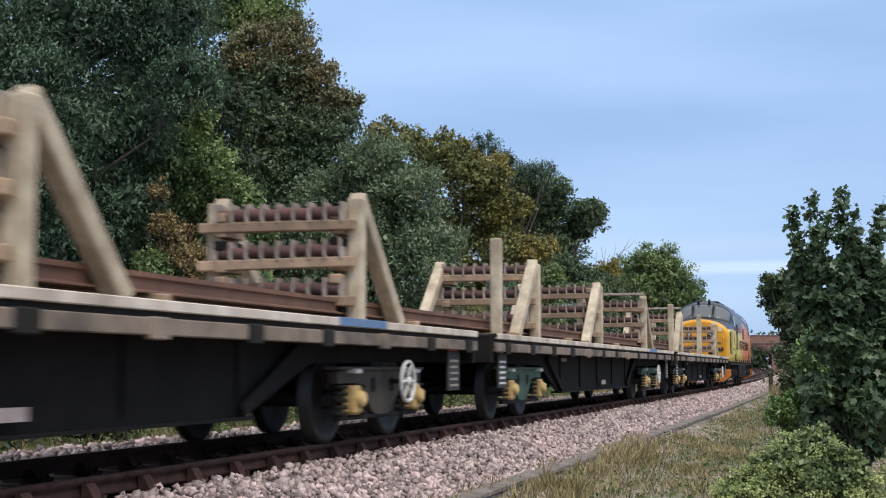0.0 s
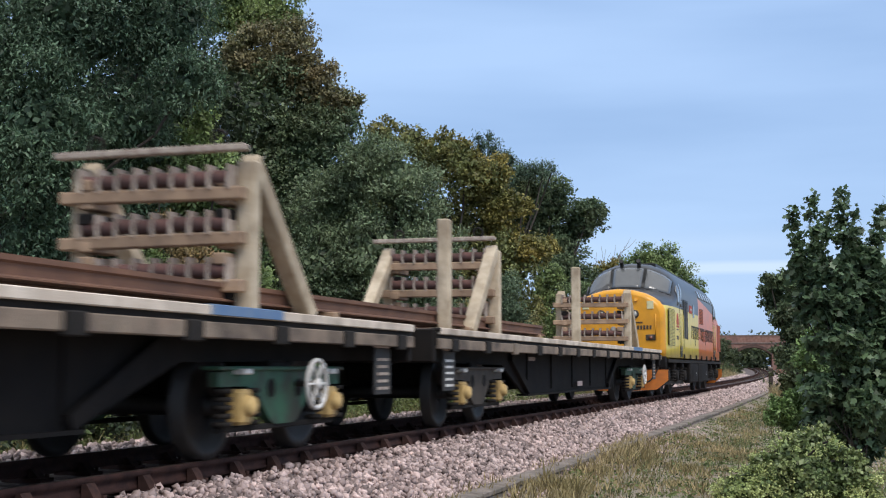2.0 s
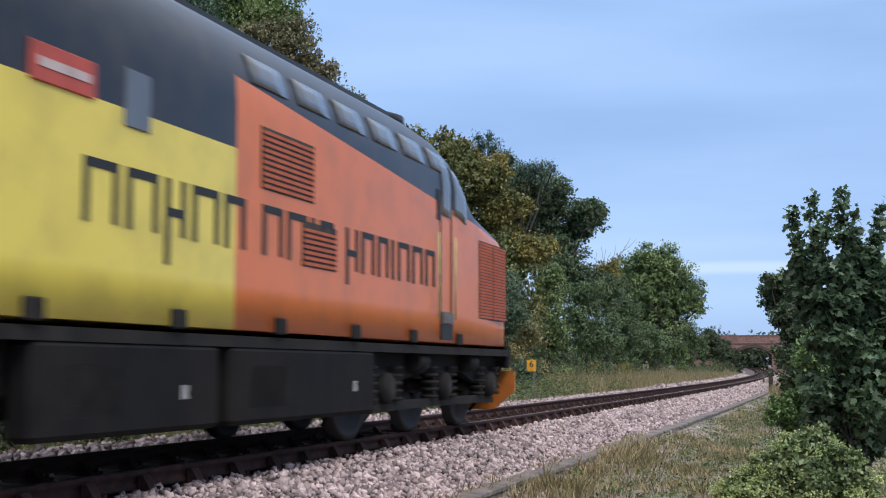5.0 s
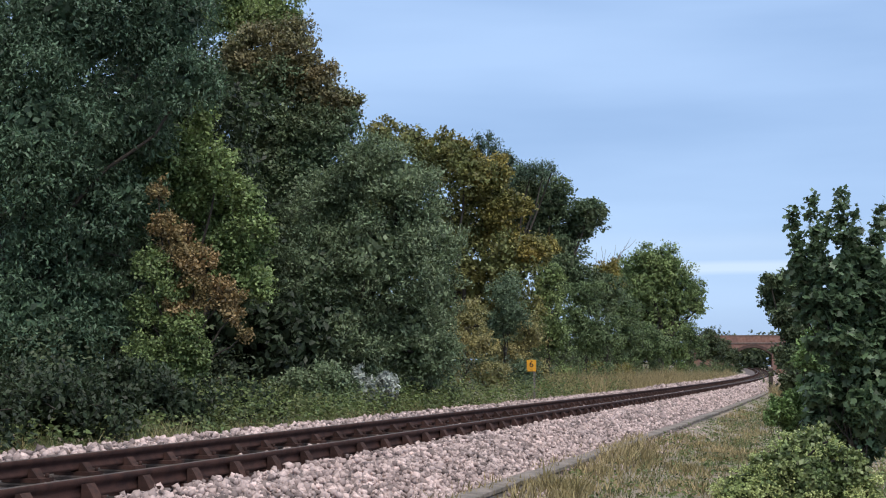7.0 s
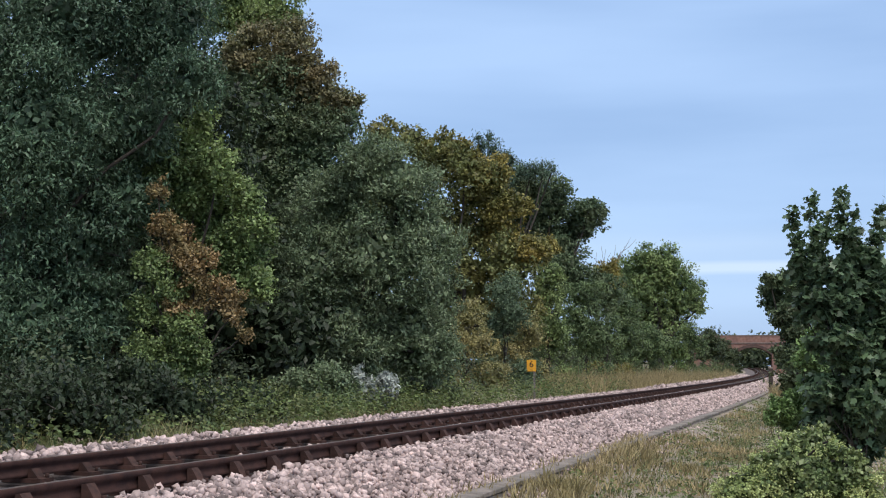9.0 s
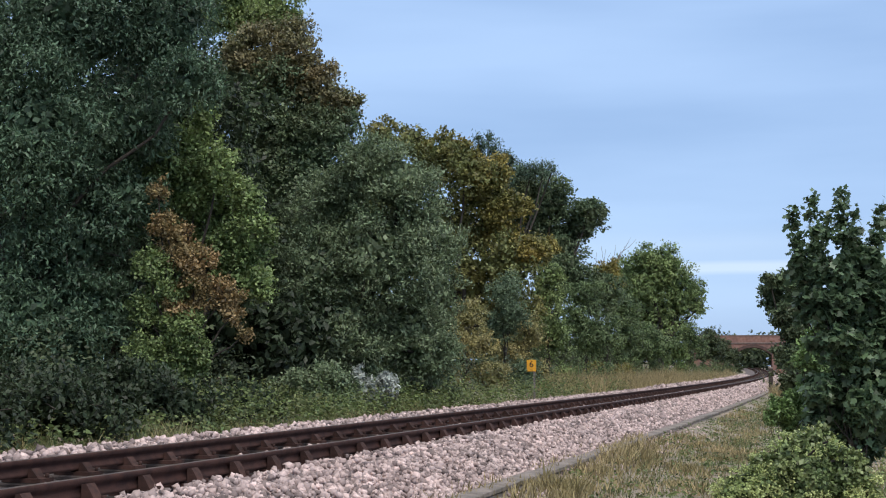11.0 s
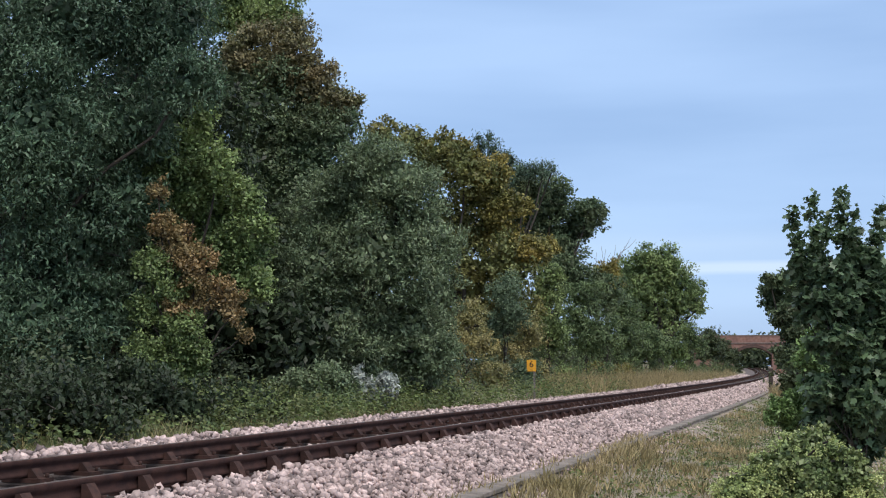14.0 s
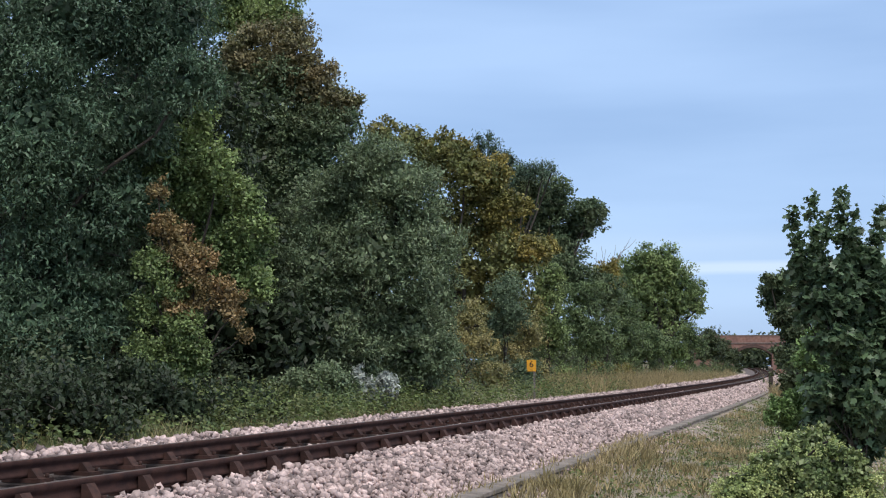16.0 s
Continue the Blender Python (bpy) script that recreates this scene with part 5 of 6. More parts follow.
def build_rack(parent, key, tie=False):
    """Two posts with raking braces carry three cross beams with rollers between divider plates."""
    global ROLLER, DIVIDER
    x, lean, rack_top = RACKS[key]
    z0 = 1.24
    rnd = random.Random(hash_of(key) + int(parent.location.x * 10) % 97)
    if ROLLER is None:
        bm = bmesh.new()
        lathe(bm, [(0.0, -0.082), (0.06, -0.082), (0.073, -0.066), (0.068, -0.045), (0.068, 0.045), (0.073, 0.066), (0.06, 0.082), (0.0, 0.082)], 10, "Y")
        ROLLER = mesh_of("roller", bm, M_ROLLER)
        bm = bmesh.new()
        box(bm, -0.075, 0.075, -0.014, 0.014, -0.02, 0.19)
        DIVIDER = mesh_of("divider", bm, M_DIVIDER)
    for sgn in (-1, 1):
        y = RACK_NEAR if sgn < 0 else RACK_FAR
        bm = bmesh.new()
        box(bm, x - 0.07, x + 0.07, y - 0.085, y + 0.085, z0, rack_top, bevel=0.015)
        part("rack_post", bm, M_CREAM, parent, "worn cream timber post")
        bm = bmesh.new()
        d = Vector((lean, 0, z0 - rack_top))
        m = Matrix.Translation((x + 0.06 * (1 if lean > 0 else -1), y - sgn * 0.02, rack_top)) @ d.to_track_quat("X", "Z").to_matrix().to_4x4()
        box(bm, -0.03, d.length - 0.02, -0.085, 0.085, -0.085, 0.085, bevel=0.015, m=m)
        part("brace", bm, M_CREAM, parent, "raking cream timber brace")
        for k, z in enumerate((1.4, 1.7, 1.84, 2.08, 2.22, 2.38)):
            bm = bmesh.new()
            box(bm, -0.2, 0.24, -0.07, 0.07, -0.05, 0.05, bevel=0.01)
            part("packing_block", bm, M_TIMBER if k % 3 else M_STEELDARK, parent, "", Matrix.Translation((x + rnd.uniform(-0.05, 0.05), y - sgn * 0.15, z)))
    for z in (1.48, 1.87, 2.27):
        bm = bmesh.new()
        tilt = rnd.uniform(-0.012, 0.012)
        bx = x - 0.16
        box(bm, bx - 0.06, bx + 0.06, RACK_NEAR - 0.04, RACK_FAR + 0.12, -0.055, 0.055, bevel=0.012)
        beam = part("beam", bm, M_TIMBER, parent, "tan timber cross beam", Matrix.Translation((0, 0, z)) @ Matrix.Rotation(tilt, 4, "X"))
        for i in range(9):
            y = RACK_NEAR + 0.09 + i * 0.18
            if i < 8:
                piece("roller", ROLLER, beam, Matrix.Translation((bx, y + 0.09, 0.13 + rnd.uniform(-0.008, 0.008))))
            piece("divider", DIVIDER, beam, Matrix.Translation((bx, y, 0.055)) @ Matrix.Rotation(rnd.uniform(-0.06, 0.06), 4, "X"))
    if tie:
        bm = bmesh.new()
        box(bm, x - 0.2, x - 0.1, RACK_NEAR - 0.05, RACK_FAR + 0.2, 2.63, 2.69, bevel=0.01)
        t = part("tie_beam", bm, M_DIVIDER, parent, "grey-green steel tie beam")
        for y in (-0.82, 0.4):
            bm = bmesh.new()
            lathe(bm, [(0.07 + 0.014 * math.cos(a), 0.014 * math.sin(a)) for a in [2 * math.pi * i / 6 for i in range(6)]], 14, "X", (x - 0.15, y, 2.75))
            part("lifting_ring", bm, M_UNDER, t)


def hash_of(text):
    return sum(ord(c) * (i + 3) for i, c in enumerate(text))


def build_tall_post(parent, x, side=-1, top=2.62):
    y = RACK_NEAR if side < 0 else RACK_FAR
    bm = bmesh.new()
    box(bm, x - 0.075, x + 0.075, y - 0.08, y + 0.08, 1.24, top, bevel=0.018)
    part("tall_post", bm, M_CREAM, parent, "tall worn cream timber stake")


def build_wagon(name_label, racks, bogies, talls, wheels, plate, seed):
    """Origin at the middle of the wagon on the rails; a runs from the end nearer the camera, 0 to 20.6."""
    w = thing("flat_wagon", along(0), name_label, "wagon", "flat wagons of the train")
    bm = bmesh.new()
    box(bm, 0.45, 20.15, -1.22, 1.22, 1.13, 1.2)
    part("floor", bm, M_UNDER, w)
    rnd = random.Random(seed)
    # deck boards across the wagon
    bm = bmesh.new()
    box(bm, -0.33, 0.33, -1.28, 1.28, 0, 0.04, bevel=0.006)
    board = mesh_of("deck_board", bm, M_DECK)
    for i in range(29):
        piece("deck_board", board, w, Matrix.Translation((0.8 + i * 0.678, rnd.uniform(-0.01, 0.01), 1.2 + rnd.uniform(0, 0.006))))
    # edge rail with pockets, a rusty channel
    for sgn in (-1, 1):
        bm = bmesh.new()
        y = sgn * 1.29
        box(bm, 0.45, 20.15, y - 0.03, y + 0.03, 1.04, 1.2)
        box(bm, 0.45, 20.15, y - 0.05 + sgn * 0.02, y + 0.05 + sgn * 0.02, 1.205, 1.25, bevel=0.01)
        # dark colour here paints the shading seen between pale strip and flange
        er = part("edge_rail", bm, M_UNDER, w, "dark steel deck edge channel")
        bm = bmesh.new()
        box(bm, 0.47, 20.13, y - 0.035 + sgn * 0.03, y + 0.035 + sgn * 0.03, 1.0, 1.125, bevel=0.01)
        part("edge_flange", bm, M_EDGE, er, "rusty flange with worn beige paint")
        for i in range(13):
            bm = bmesh.new()
            a = 1.1 + i * 1.55
            box(bm, a - 0.13, a + 0.13, y + sgn * 0.055 - 0.03, y + sgn * 0.055 + 0.03, 0.97, 1.132, bevel=0.01)
            part("stake_pocket", bm, M_EDGE if rnd.random() < 0.25 else M_UNDER, er)
        bm = bmesh.new()
        box(bm, 0.5, 20.1, y - 0.06 + sgn * 0.015, y + 0.06 + sgn * 0.015, 1.172, 1.252, bevel=0.008)
        part("edge_strip", bm, M_STRIP, w, "worn cream edge strip along the deck")
        bm = bmesh.new()
        box(bm, 15.3, 16.6, y - 0.065 + sgn * 0.02, y + 0.065 + sgn * 0.02, 1.176, 1.258, bevel=0.004)
        part("blue_patch", bm, M_BLUE, w, "blue-painted stretch of the deck edge")
    # fish-bellied main girders
    for sgn in (-1, 1):
        y = sgn * 0.92
        bm = bmesh.new()
        pts = [(0.5, 0.86), (0.5, 1.14), (20.1, 1.14), (20.1, 0.86), (15.6, 0.82), (14.2, 0.36), (6.4, 0.36), (5.0, 0.82)]
        extrude_profile(bm, pts, y - 0.02, y + 0.02)
        g = part("girder", bm, M_STEELDARK, w, "grimy black fish-bellied steel girder")
        bm = bmesh.new()
        extrude_profile(bm, [(6.4, 0.36), (6.4, 0.33), (14.2, 0.33), (14.2, 0.36)], y - 0.1, y + 0.1)
        part("flange", bm, M_STEELDARK, g)
        for i in range(5):
            bm = bmesh.new()
            a = 6.6 + i * 1.85
            box(bm, a - 0.015, a + 0.015, y - 0.045, y + 0.045, 0.42, 1.1)
            part("stiffener", bm, M_STEELDARK, g)
        for a, b in ((5.4, 6.6), (15.2, 14.0)):
            bm = bmesh.new()
            m = Matrix.Translation((a, y + sgn * 0.06, 0.95)) @ Vector((b - a, 0, -0.55)).to_track_quat("X", "Z").to_matrix().to_4x4()
            box(bm, 0, 1.3, -0.03, 0.03, -0.06, 0.06, m=m)
            part("strut", bm, M_STEELDARK, g)
        bm = bmesh.new()
        box(bm, 10.45, 10.9, y + sgn * 0.1, y + sgn * 0.115, 0.44, 0.53)
        part("number_panel", bm, plate, g, "pale panel on the girder")
        bm = bmesh.new()
        for k in range(4):
            box(bm, 6.75 + 0.12 * k, 6.83 + 0.12 * k, y + sgn * 0.022, y + sgn * 0.03, 0.9, 0.96)
        part("stencil", bm, M_STRAPW, g)
    # headstocks, buffers, data panels
    for e, sx in ((0.45, -1), (20.15, 1)):
        bm = bmesh.new()
        box(bm, e - 0.06, e + 0.06, -1.3, 1.3, 0.84, 1.24, bevel=0.02)
        h = part("headstock", bm, M_STEELDARK, w)
        for y in (-0.86, 0.86):
            bm = bmesh.new()
            lathe(bm, [(0.0, 0.0), (0.14, 0.0), (0.12, 0.2 * sx), (0.08, 0.2 * sx), (0.08, 0.36 * sx), (0.22, 0.38 * sx), (0.22, 0.41 * sx), (0.0, 0.43 * sx)], 18, "X", (e + 0.03 * sx, y, 1.03))
            part("buffer", bm, M_STEELDARK, h, "round black steel buffer")
        bm = bmesh.new()
        box(bm, e, e + 0.34 * sx if sx > 0 else e, -0.05, 0.05, 0.98, 1.08) if sx > 0 else box(bm, e - 0.34, e, -0.05, 0.05, 0.98, 1.08)
        part("coupling", bm, M_UNDER, h)
        for sgn in (-1, 1):
            bm = bmesh.new()
            a = e - sx * 0.75
            box(bm, a - 0.24, a + 0.24, sgn * 1.24 - 0.012, sgn * 1.24 + 0.012, 0.5, 0.98, bevel=0.004)
            p = part("data_panel", bm, M_PANEL, w, "grey panel with rows of small white lettering")
            bm = bmesh.new()
            box(bm, a - 0.22, a + 0.2, sgn * 1.24 - 0.014, sgn * 1.24 + 0.014, 0.985, 1.06, bevel=0.004)
            part("label_plate", bm, M_RED if seed == 3 and sx > 0 else M_STRAPW, p, "painted plate over the lettering")
            for k in range(5):
                bm = bmesh.new()
                box(bm, a - 0.17, a + 0.16 - 0.03 * (k % 2), sgn * 1.256 - 0.004, sgn * 1.256 + 0.004, 0.55 + k * 0.075, 0.58 + k * 0.075)
                part("writing_bar", bm, M_WHITE if sx < 0 else M_DIVIDER, p)
    for a in (2.9, 7.2, 12.6, 18.6) if seed > 1 else (2.9, 7.2):
        bm = bmesh.new()
        box(bm, a - 0.07, a + 0.07, -1.05, 0.6, 1.24, 1.335, bevel=0.01)
        part("bearer", bm, M_TIMBER, w, "timber bearer under the carried rails")
    bm = bmesh.new()
    cyl(bm, (10.2, 0.3, 0.62), (11.6, 0.3, 0.62), 0.19, n=14)
    box(bm, 11.8, 12.2, -0.3, 0.2, 0.5, 0.9, bevel=0.02)
    part("brake_gear", bm, M_UNDER, w)
    for a, mat in zip((3.25, 17.35), bogies):
        build_wagon_bogie(w, a, mat, wheels)
    build_handwheel(w, 17.58)
    for r in racks:
        build_rack(w, r.strip("+"), r.endswith("+"))
    for a, side, top in talls:
        build_tall_post(w, a, side, top)
    for c in w.children:
        c.matrix_basis = Matrix.Translation((-10.3, 0, 0)) @ c.matrix_basis
    return w


WHEELS = wheelset_mesh(0.46)
WAGONS = []
WAGONS.append((37.4 + 10.3, build_wagon("flat wagon with timber racks coupled to the locomotive", ("r1+", "r3"), (M_BROWN, M_GREEN), ((1.72, -1, 2.68), (10.35, -1, 2.7), (10.35, 1, 2.66)), WHEELS, M_STRAPW, 1)))
WAGONS.append((16.8 + 10.3, build_wagon("flat wagon with timber racks and green bogies", ("r1", "r2", "r3+"), (M_GREEN, M_GREEN), ((1.72, -1, 2.68),), WHEELS, M_STRAPW, 2)))
WAGONS.append((-3.8 + 10.3, build_wagon("flat wagon with timber racks and brown bogies", ("r2b", "r3"), (M_BROWN, M_BROWN), (), WHEELS, M_STRAPW, 3)))

# rails carried lengthways on the racks' lowest beams
LOOSE = []
RAILBM = [(-0.035, 0.159), (0.035, 0.159), (0.036, 0.12), (0.01, 0.105), (0.01, 0.03), (0.07, 0.012), (0.07, 0.0), (-0.07, 0.0), (-0.07, 0.012), (-0.01, 0.03), (-0.01, 0.105), (-0.036, 0.12)]


def build_loose_rail(length, off, z):
    bm = bmesh.new()
    a = [bm.verts.new((-length / 2, y, zz)) for y, zz in RAILBM]
    b = [bm.verts.new((length / 2, y, zz)) for y, zz in RAILBM]
    bm.faces.new(a), bm.faces.new(b[::-1])
    for i in range(len(RAILBM)):
        bm.faces.new((a[i], b[i], b[(i + 1) % len(RAILBM)], a[(i + 1) % len(RAILBM)]))
    bmesh.ops.recalc_face_normals(bm, faces=bm.faces[:])
    ob = part("loose_rail", bm, M_LOOSE)
    tagged(ob, "long brown rusted rail lying lengthways on the wagons", "rail", "rails carried by the train")
    return ob


for k, (off, far) in enumerate(((0.86, 45.0), (0.7, 45.7), (0.52, 44.8), (0.34, 45.5), (0.14, 44.7), (-0.08, 45.8), (-0.3, 45.1))):
    LOOSE.append((far / 2 - 1.0, off, build_loose_rail(far + 2.0, off, 1.26)))

# ---- the locomotive: x from its nose at the wagons, 0 to 17.25 ----
LOCO_S, LOCO_L = 59.0, 17.05
M_NOSE = principled("warning_yellow_paint", (0.78, 0.36, 0.03), 0.42, second=(0.7, 0.34, 0.02), scale=2.5, third=(0.5, 0.24, 0.03), third_scale=1.4, third_amount=0.3)
M_LIMEP = principled("lime_yellow_paint", (0.76, 0.6, 0.095), 0.42, second=(0.5, 0.52, 0.05), scale=2.5)
M_ORANGE = principled("orange_paint", (0.68, 0.17, 0.04), 0.45, second=(0.58, 0.14, 0.035), scale=2.5)
M_ROOF = principled("black_roof_paint", (0.018, 0.018, 0.02), 0.45, second=(0.028, 0.028, 0.03), scale=2, third=(0.045, 0.043, 0.04), third_scale=0.9, third_amount=0.4, spec=0.3)
M_GLASS = principled("dark_window_glass", (0.11, 0.115, 0.12), 0.06, second=(0.08, 0.085, 0.09), scale=2, spec=0.9)
M_RUBBER = principled("black_rubber", (0.012, 0.012, 0.012), 0.6)
M_LAMP = principled("lamp_lens", (0.26, 0.26, 0.25), 0.15, second=(0.18, 0.18, 0.18), scale=6)
M_LENSRED = principled("red_lamp_lens", (0.16, 0.04, 0.02), 0.2)
M_GRILLE = principled("dusty_grille", (0.6, 0.54, 0.2), 0.7, second=(0.45, 0.4, 0.14), scale=8)
M_GRILLER = principled("orange_grille", (0.5, 0.11, 0.04), 0.7, second=(0.35, 0.08, 0.03), scale=8)
M_PLATE = principled("pale_warning_plate", (0.72, 0.68, 0.42), 0.6, second=(0.6, 0.55, 0.3), scale=9)
M_PLOUGH = principled("orange_plough_paint", (0.65, 0.2, 0.03), 0.5, second=(0.5, 0.15, 0.025), scale=3, third=(0.2, 0.09, 0.04), third_scale=2, third_amount=0.5)


def livery():
    """Body paint: yellow ends, lime, orange on the far half under a falling edge, black roof."""
    m = bpy.data.materials.new("loco_livery")
    m.use_nodes = True
    nt = m.node_tree
    b = nt.nodes["Principled BSDF"]
    b.inputs["Roughness"].default_value = 0.3
    b.inputs["Specular IOR Level"].default_value = 0.36
    tc = nt.nodes.new("ShaderNodeTexCoord")
    sp = nt.nodes.new("ShaderNodeSeparateXYZ")
    nt.links.new(tc.outputs["Object"], sp.inputs[0])

    def mth(op, a, c):
        n = nt.nodes.new("ShaderNodeMath")
        n.operation = op
        for i, v in enumerate((a, c)):
            if isinstance(v, (int, float)):
                n.inputs[i].default_value = v
            else:
                nt.links.new(v, n.inputs[i])
        return n.outputs[0]

    def mixc(f, a, c):
        n = nt.nodes.new("ShaderNodeMix")
        n.data_type = "RGBA"
        nt.links.new(f, n.inputs[0])
        for i, v in ((6, a), (7, c)):
            if isinstance(v, tuple):
                n.inputs[i].default_value = (*v, 1)
            else:
                nt.links.new(v, n.inputs[i])
        return n.outputs[2]

    x, z = sp.outputs["X"], sp.outputs["Z"]
    side = mixc(mth("GREATER_THAN", x, 8.3), (0.76, 0.6, 0.095), (0.68, 0.17, 0.04))
    edge = mth("MAXIMUM", 2.46, mth("MULTIPLY", mth("GREATER_THAN", x, 8.3), mth("SUBTRACT", 3.05, mth("MULTIPLY", mth("SUBTRACT", x, 8.3), 0.07))))
    body = mixc(mth("GREATER_THAN", z, edge), side, (0.017, 0.018, 0.022))
    far = mth("SUBTRACT", LOCO_L, x)
    end = mth("MINIMUM", x, far)
    nose = mth("MULTIPLY", mth("LESS_THAN", end, 0.2), mth("LESS_THAN", z, 2.99))
    col = mixc(nose, body, (0.78, 0.36, 0.03))
    dirt = nt.nodes.new("ShaderNodeTexNoise")
    dirt.inputs["Scale"].default_value, dirt.inputs["Detail"].default_value = 2.2, 6
    nt.links.new(tc.outputs["Object"], dirt.inputs["Vector"])
    mr = nt.nodes.new("ShaderNodeMapRange")
    mr.inputs["From Min"].default_value, mr.inputs["From Max"].default_value, mr.inputs["To Max"].default_value = 0.45, 0.75, 0.3
    nt.links.new(dirt.outputs["Fac"], mr.inputs["Value"])
    col = mixc(mr.outputs["Result"], col, (0.12, 0.085, 0.05))
    nt.links.new(col, b.inputs["Base Color"])
    return m


M_LIVERY = livery()
STATIONS = [(0.0, 1.15, 2.14, 2.78), (0.03, 1.2, 2.18, 2.85), (0.09, 1.245, 2.21, 2.89), (0.2, 1.28, 2.23, 2.91), (0.45, 1.315, 2.27, 2.93), (1.45, 1.35, 2.42, 2.98), (1.6, 1.35, 2.46, 3.06),
            (1.85, 1.35, 2.55, 3.36), (2.08, 1.35, 2.64, 3.6), (2.25, 1.35, 2.7, 3.71), (2.6, 1.35, 2.78, 3.8), (2.9, 1.35, 2.8, 3.82), (3.2, 1.35, 2.82, 3.84), (3.5, 1.35, 2.82, 3.84), (3.8, 1.35, 2.82, 3.84), (8.525, 1.35, 2.82, 3.84)]
ZSOLE = 1.02
NOSE_END, SWEEP = 1.45, 0.5


def shell(x, a):
    """A point of the body: a = -1 to 1 from the far sole over the roof to the near sole."""
    e = min(x, LOCO_L - x)
    for p, q in zip(STATIONS, STATIONS[1:]):
        if e <= q[0]:
            break
    f = max(0.0, min(1.0, (e - p[0]) / (q[0] - p[0])))
    w, zs, zt = (p[k] + (q[k] - p[k]) * f for k in (1, 2, 3))
    u = 1 - abs(a)            # 0 at the sole, 1 at the top
    if e > NOSE_END:          # the cab's front bows back towards its sides
        out = 1.0 if u < 0.5 else math.cos((u - 0.5) * math.pi)
        e = max(NOSE_END, e - SWEEP * out * out)
        for p, q in zip(STATIONS, STATIONS[1:]):
            if e <= q[0]:
                break
        f = max(0.0, min(1.0, (e - p[0]) / (q[0] - p[0])))
        zt = max(zs + 0.3, p[3] + (q[3] - p[3]) * f)
    sg = -1 if a > 0 else 1   # near side is -y
    if u < 0.5:
        return Vector((x, sg * w, ZSOLE + (zs - ZSOLE) * u / 0.5))
    ph = (u - 0.5) * math.pi
    n = 1.0 if e < 0.5 else 1.0 - 0.11 * min(1.0, (e - 0.5) / 1.5)
    return Vector((x, sg * w * max(0.0, math.cos(ph)) ** n, zs + (zt - zs) * math.sin(ph) ** n))


def shell_normal(x, a):
    d = 0.004
    n = (shell(x + d, a) - shell(x - d, a)).cross(shell(x, a + d) - shell(x, a - d))
    n.normalize()
    p = shell(x, a)
    if n.dot(Vector((0, p.y, p.z - 2.0))) < 0:
        n = -n
    return n


def patch(x0, x1, a0, a1, out=0.012, deep=0.03, nx=6, na=6, slant=0.0, swept_back=False):
    """A curved panel lying on the body; its front edge may slant."""
    bm = bmesh.new()
    rows = []
    for lay in (out, -deep):
        g = []
        for i in range(nx + 1):
            for j in range(na + 1):
                a = a0 + (a1 - a0) * j / na
                x = x0 + (x1 - x0) * i / nx + slant * (abs(a) - abs(a0))
                if swept_back:
                    x += SWEEP * math.cos((0.5 - abs(a)) * math.pi) ** 2
                g.append(bm.verts.new(shell(x, a) + shell_normal(x, a) * lay))
        rows.append(g)
    k = na + 1
    for i in range(nx):
        for j in range(na):
            q = (i * k + j, i * k + j + 1, (i + 1) * k + j + 1, (i + 1) * k + j)
            bm.faces.new([rows[0][v] for v in q]).smooth = True
            bm.faces.new([rows[1][v] for v in q[::-1]])
    rim = [j for j in range(k)] + [(i + 1) * k - 1 for i in range(1, nx + 1)] + [nx * k + j for j in range(na - 1, -1, -1)] + [i * k for i in range(nx - 1, 0, -1)]
    for v, w in zip(rim, rim[1:] + rim[:1]):
        bm.faces.new((rows[0][v], rows[1][v], rows[1][w], rows[0][w]))
    bmesh.ops.recalc_face_normals(bm, faces=bm.faces[:])
    return bm


def mirror_end(bm):
    """The same detail at the other end of the locomotive, turned about."""
    bmesh.ops.transform(bm, matrix=Matrix.Translation((LOCO_L, 0, 0)) @ Matrix.Rotation(math.pi, 4, "Z"), verts=bm.verts[:])
    return bm


def a_of(z, x=5.0):
    """The shell parameter on the near side at a height on the upright part of the side."""
    e = min(x, LOCO_L - x)
    for s, q in zip(STATIONS, STATIONS[1:]):
        if e <= q[0]:
            break
    zs = s[2] + (q[2] - s[2]) * max(0, min(1, (e - s[0]) / (q[0] - s[0])))
    return 1 - 0.5 * (z - ZSOLE) / (zs - ZSOLE)


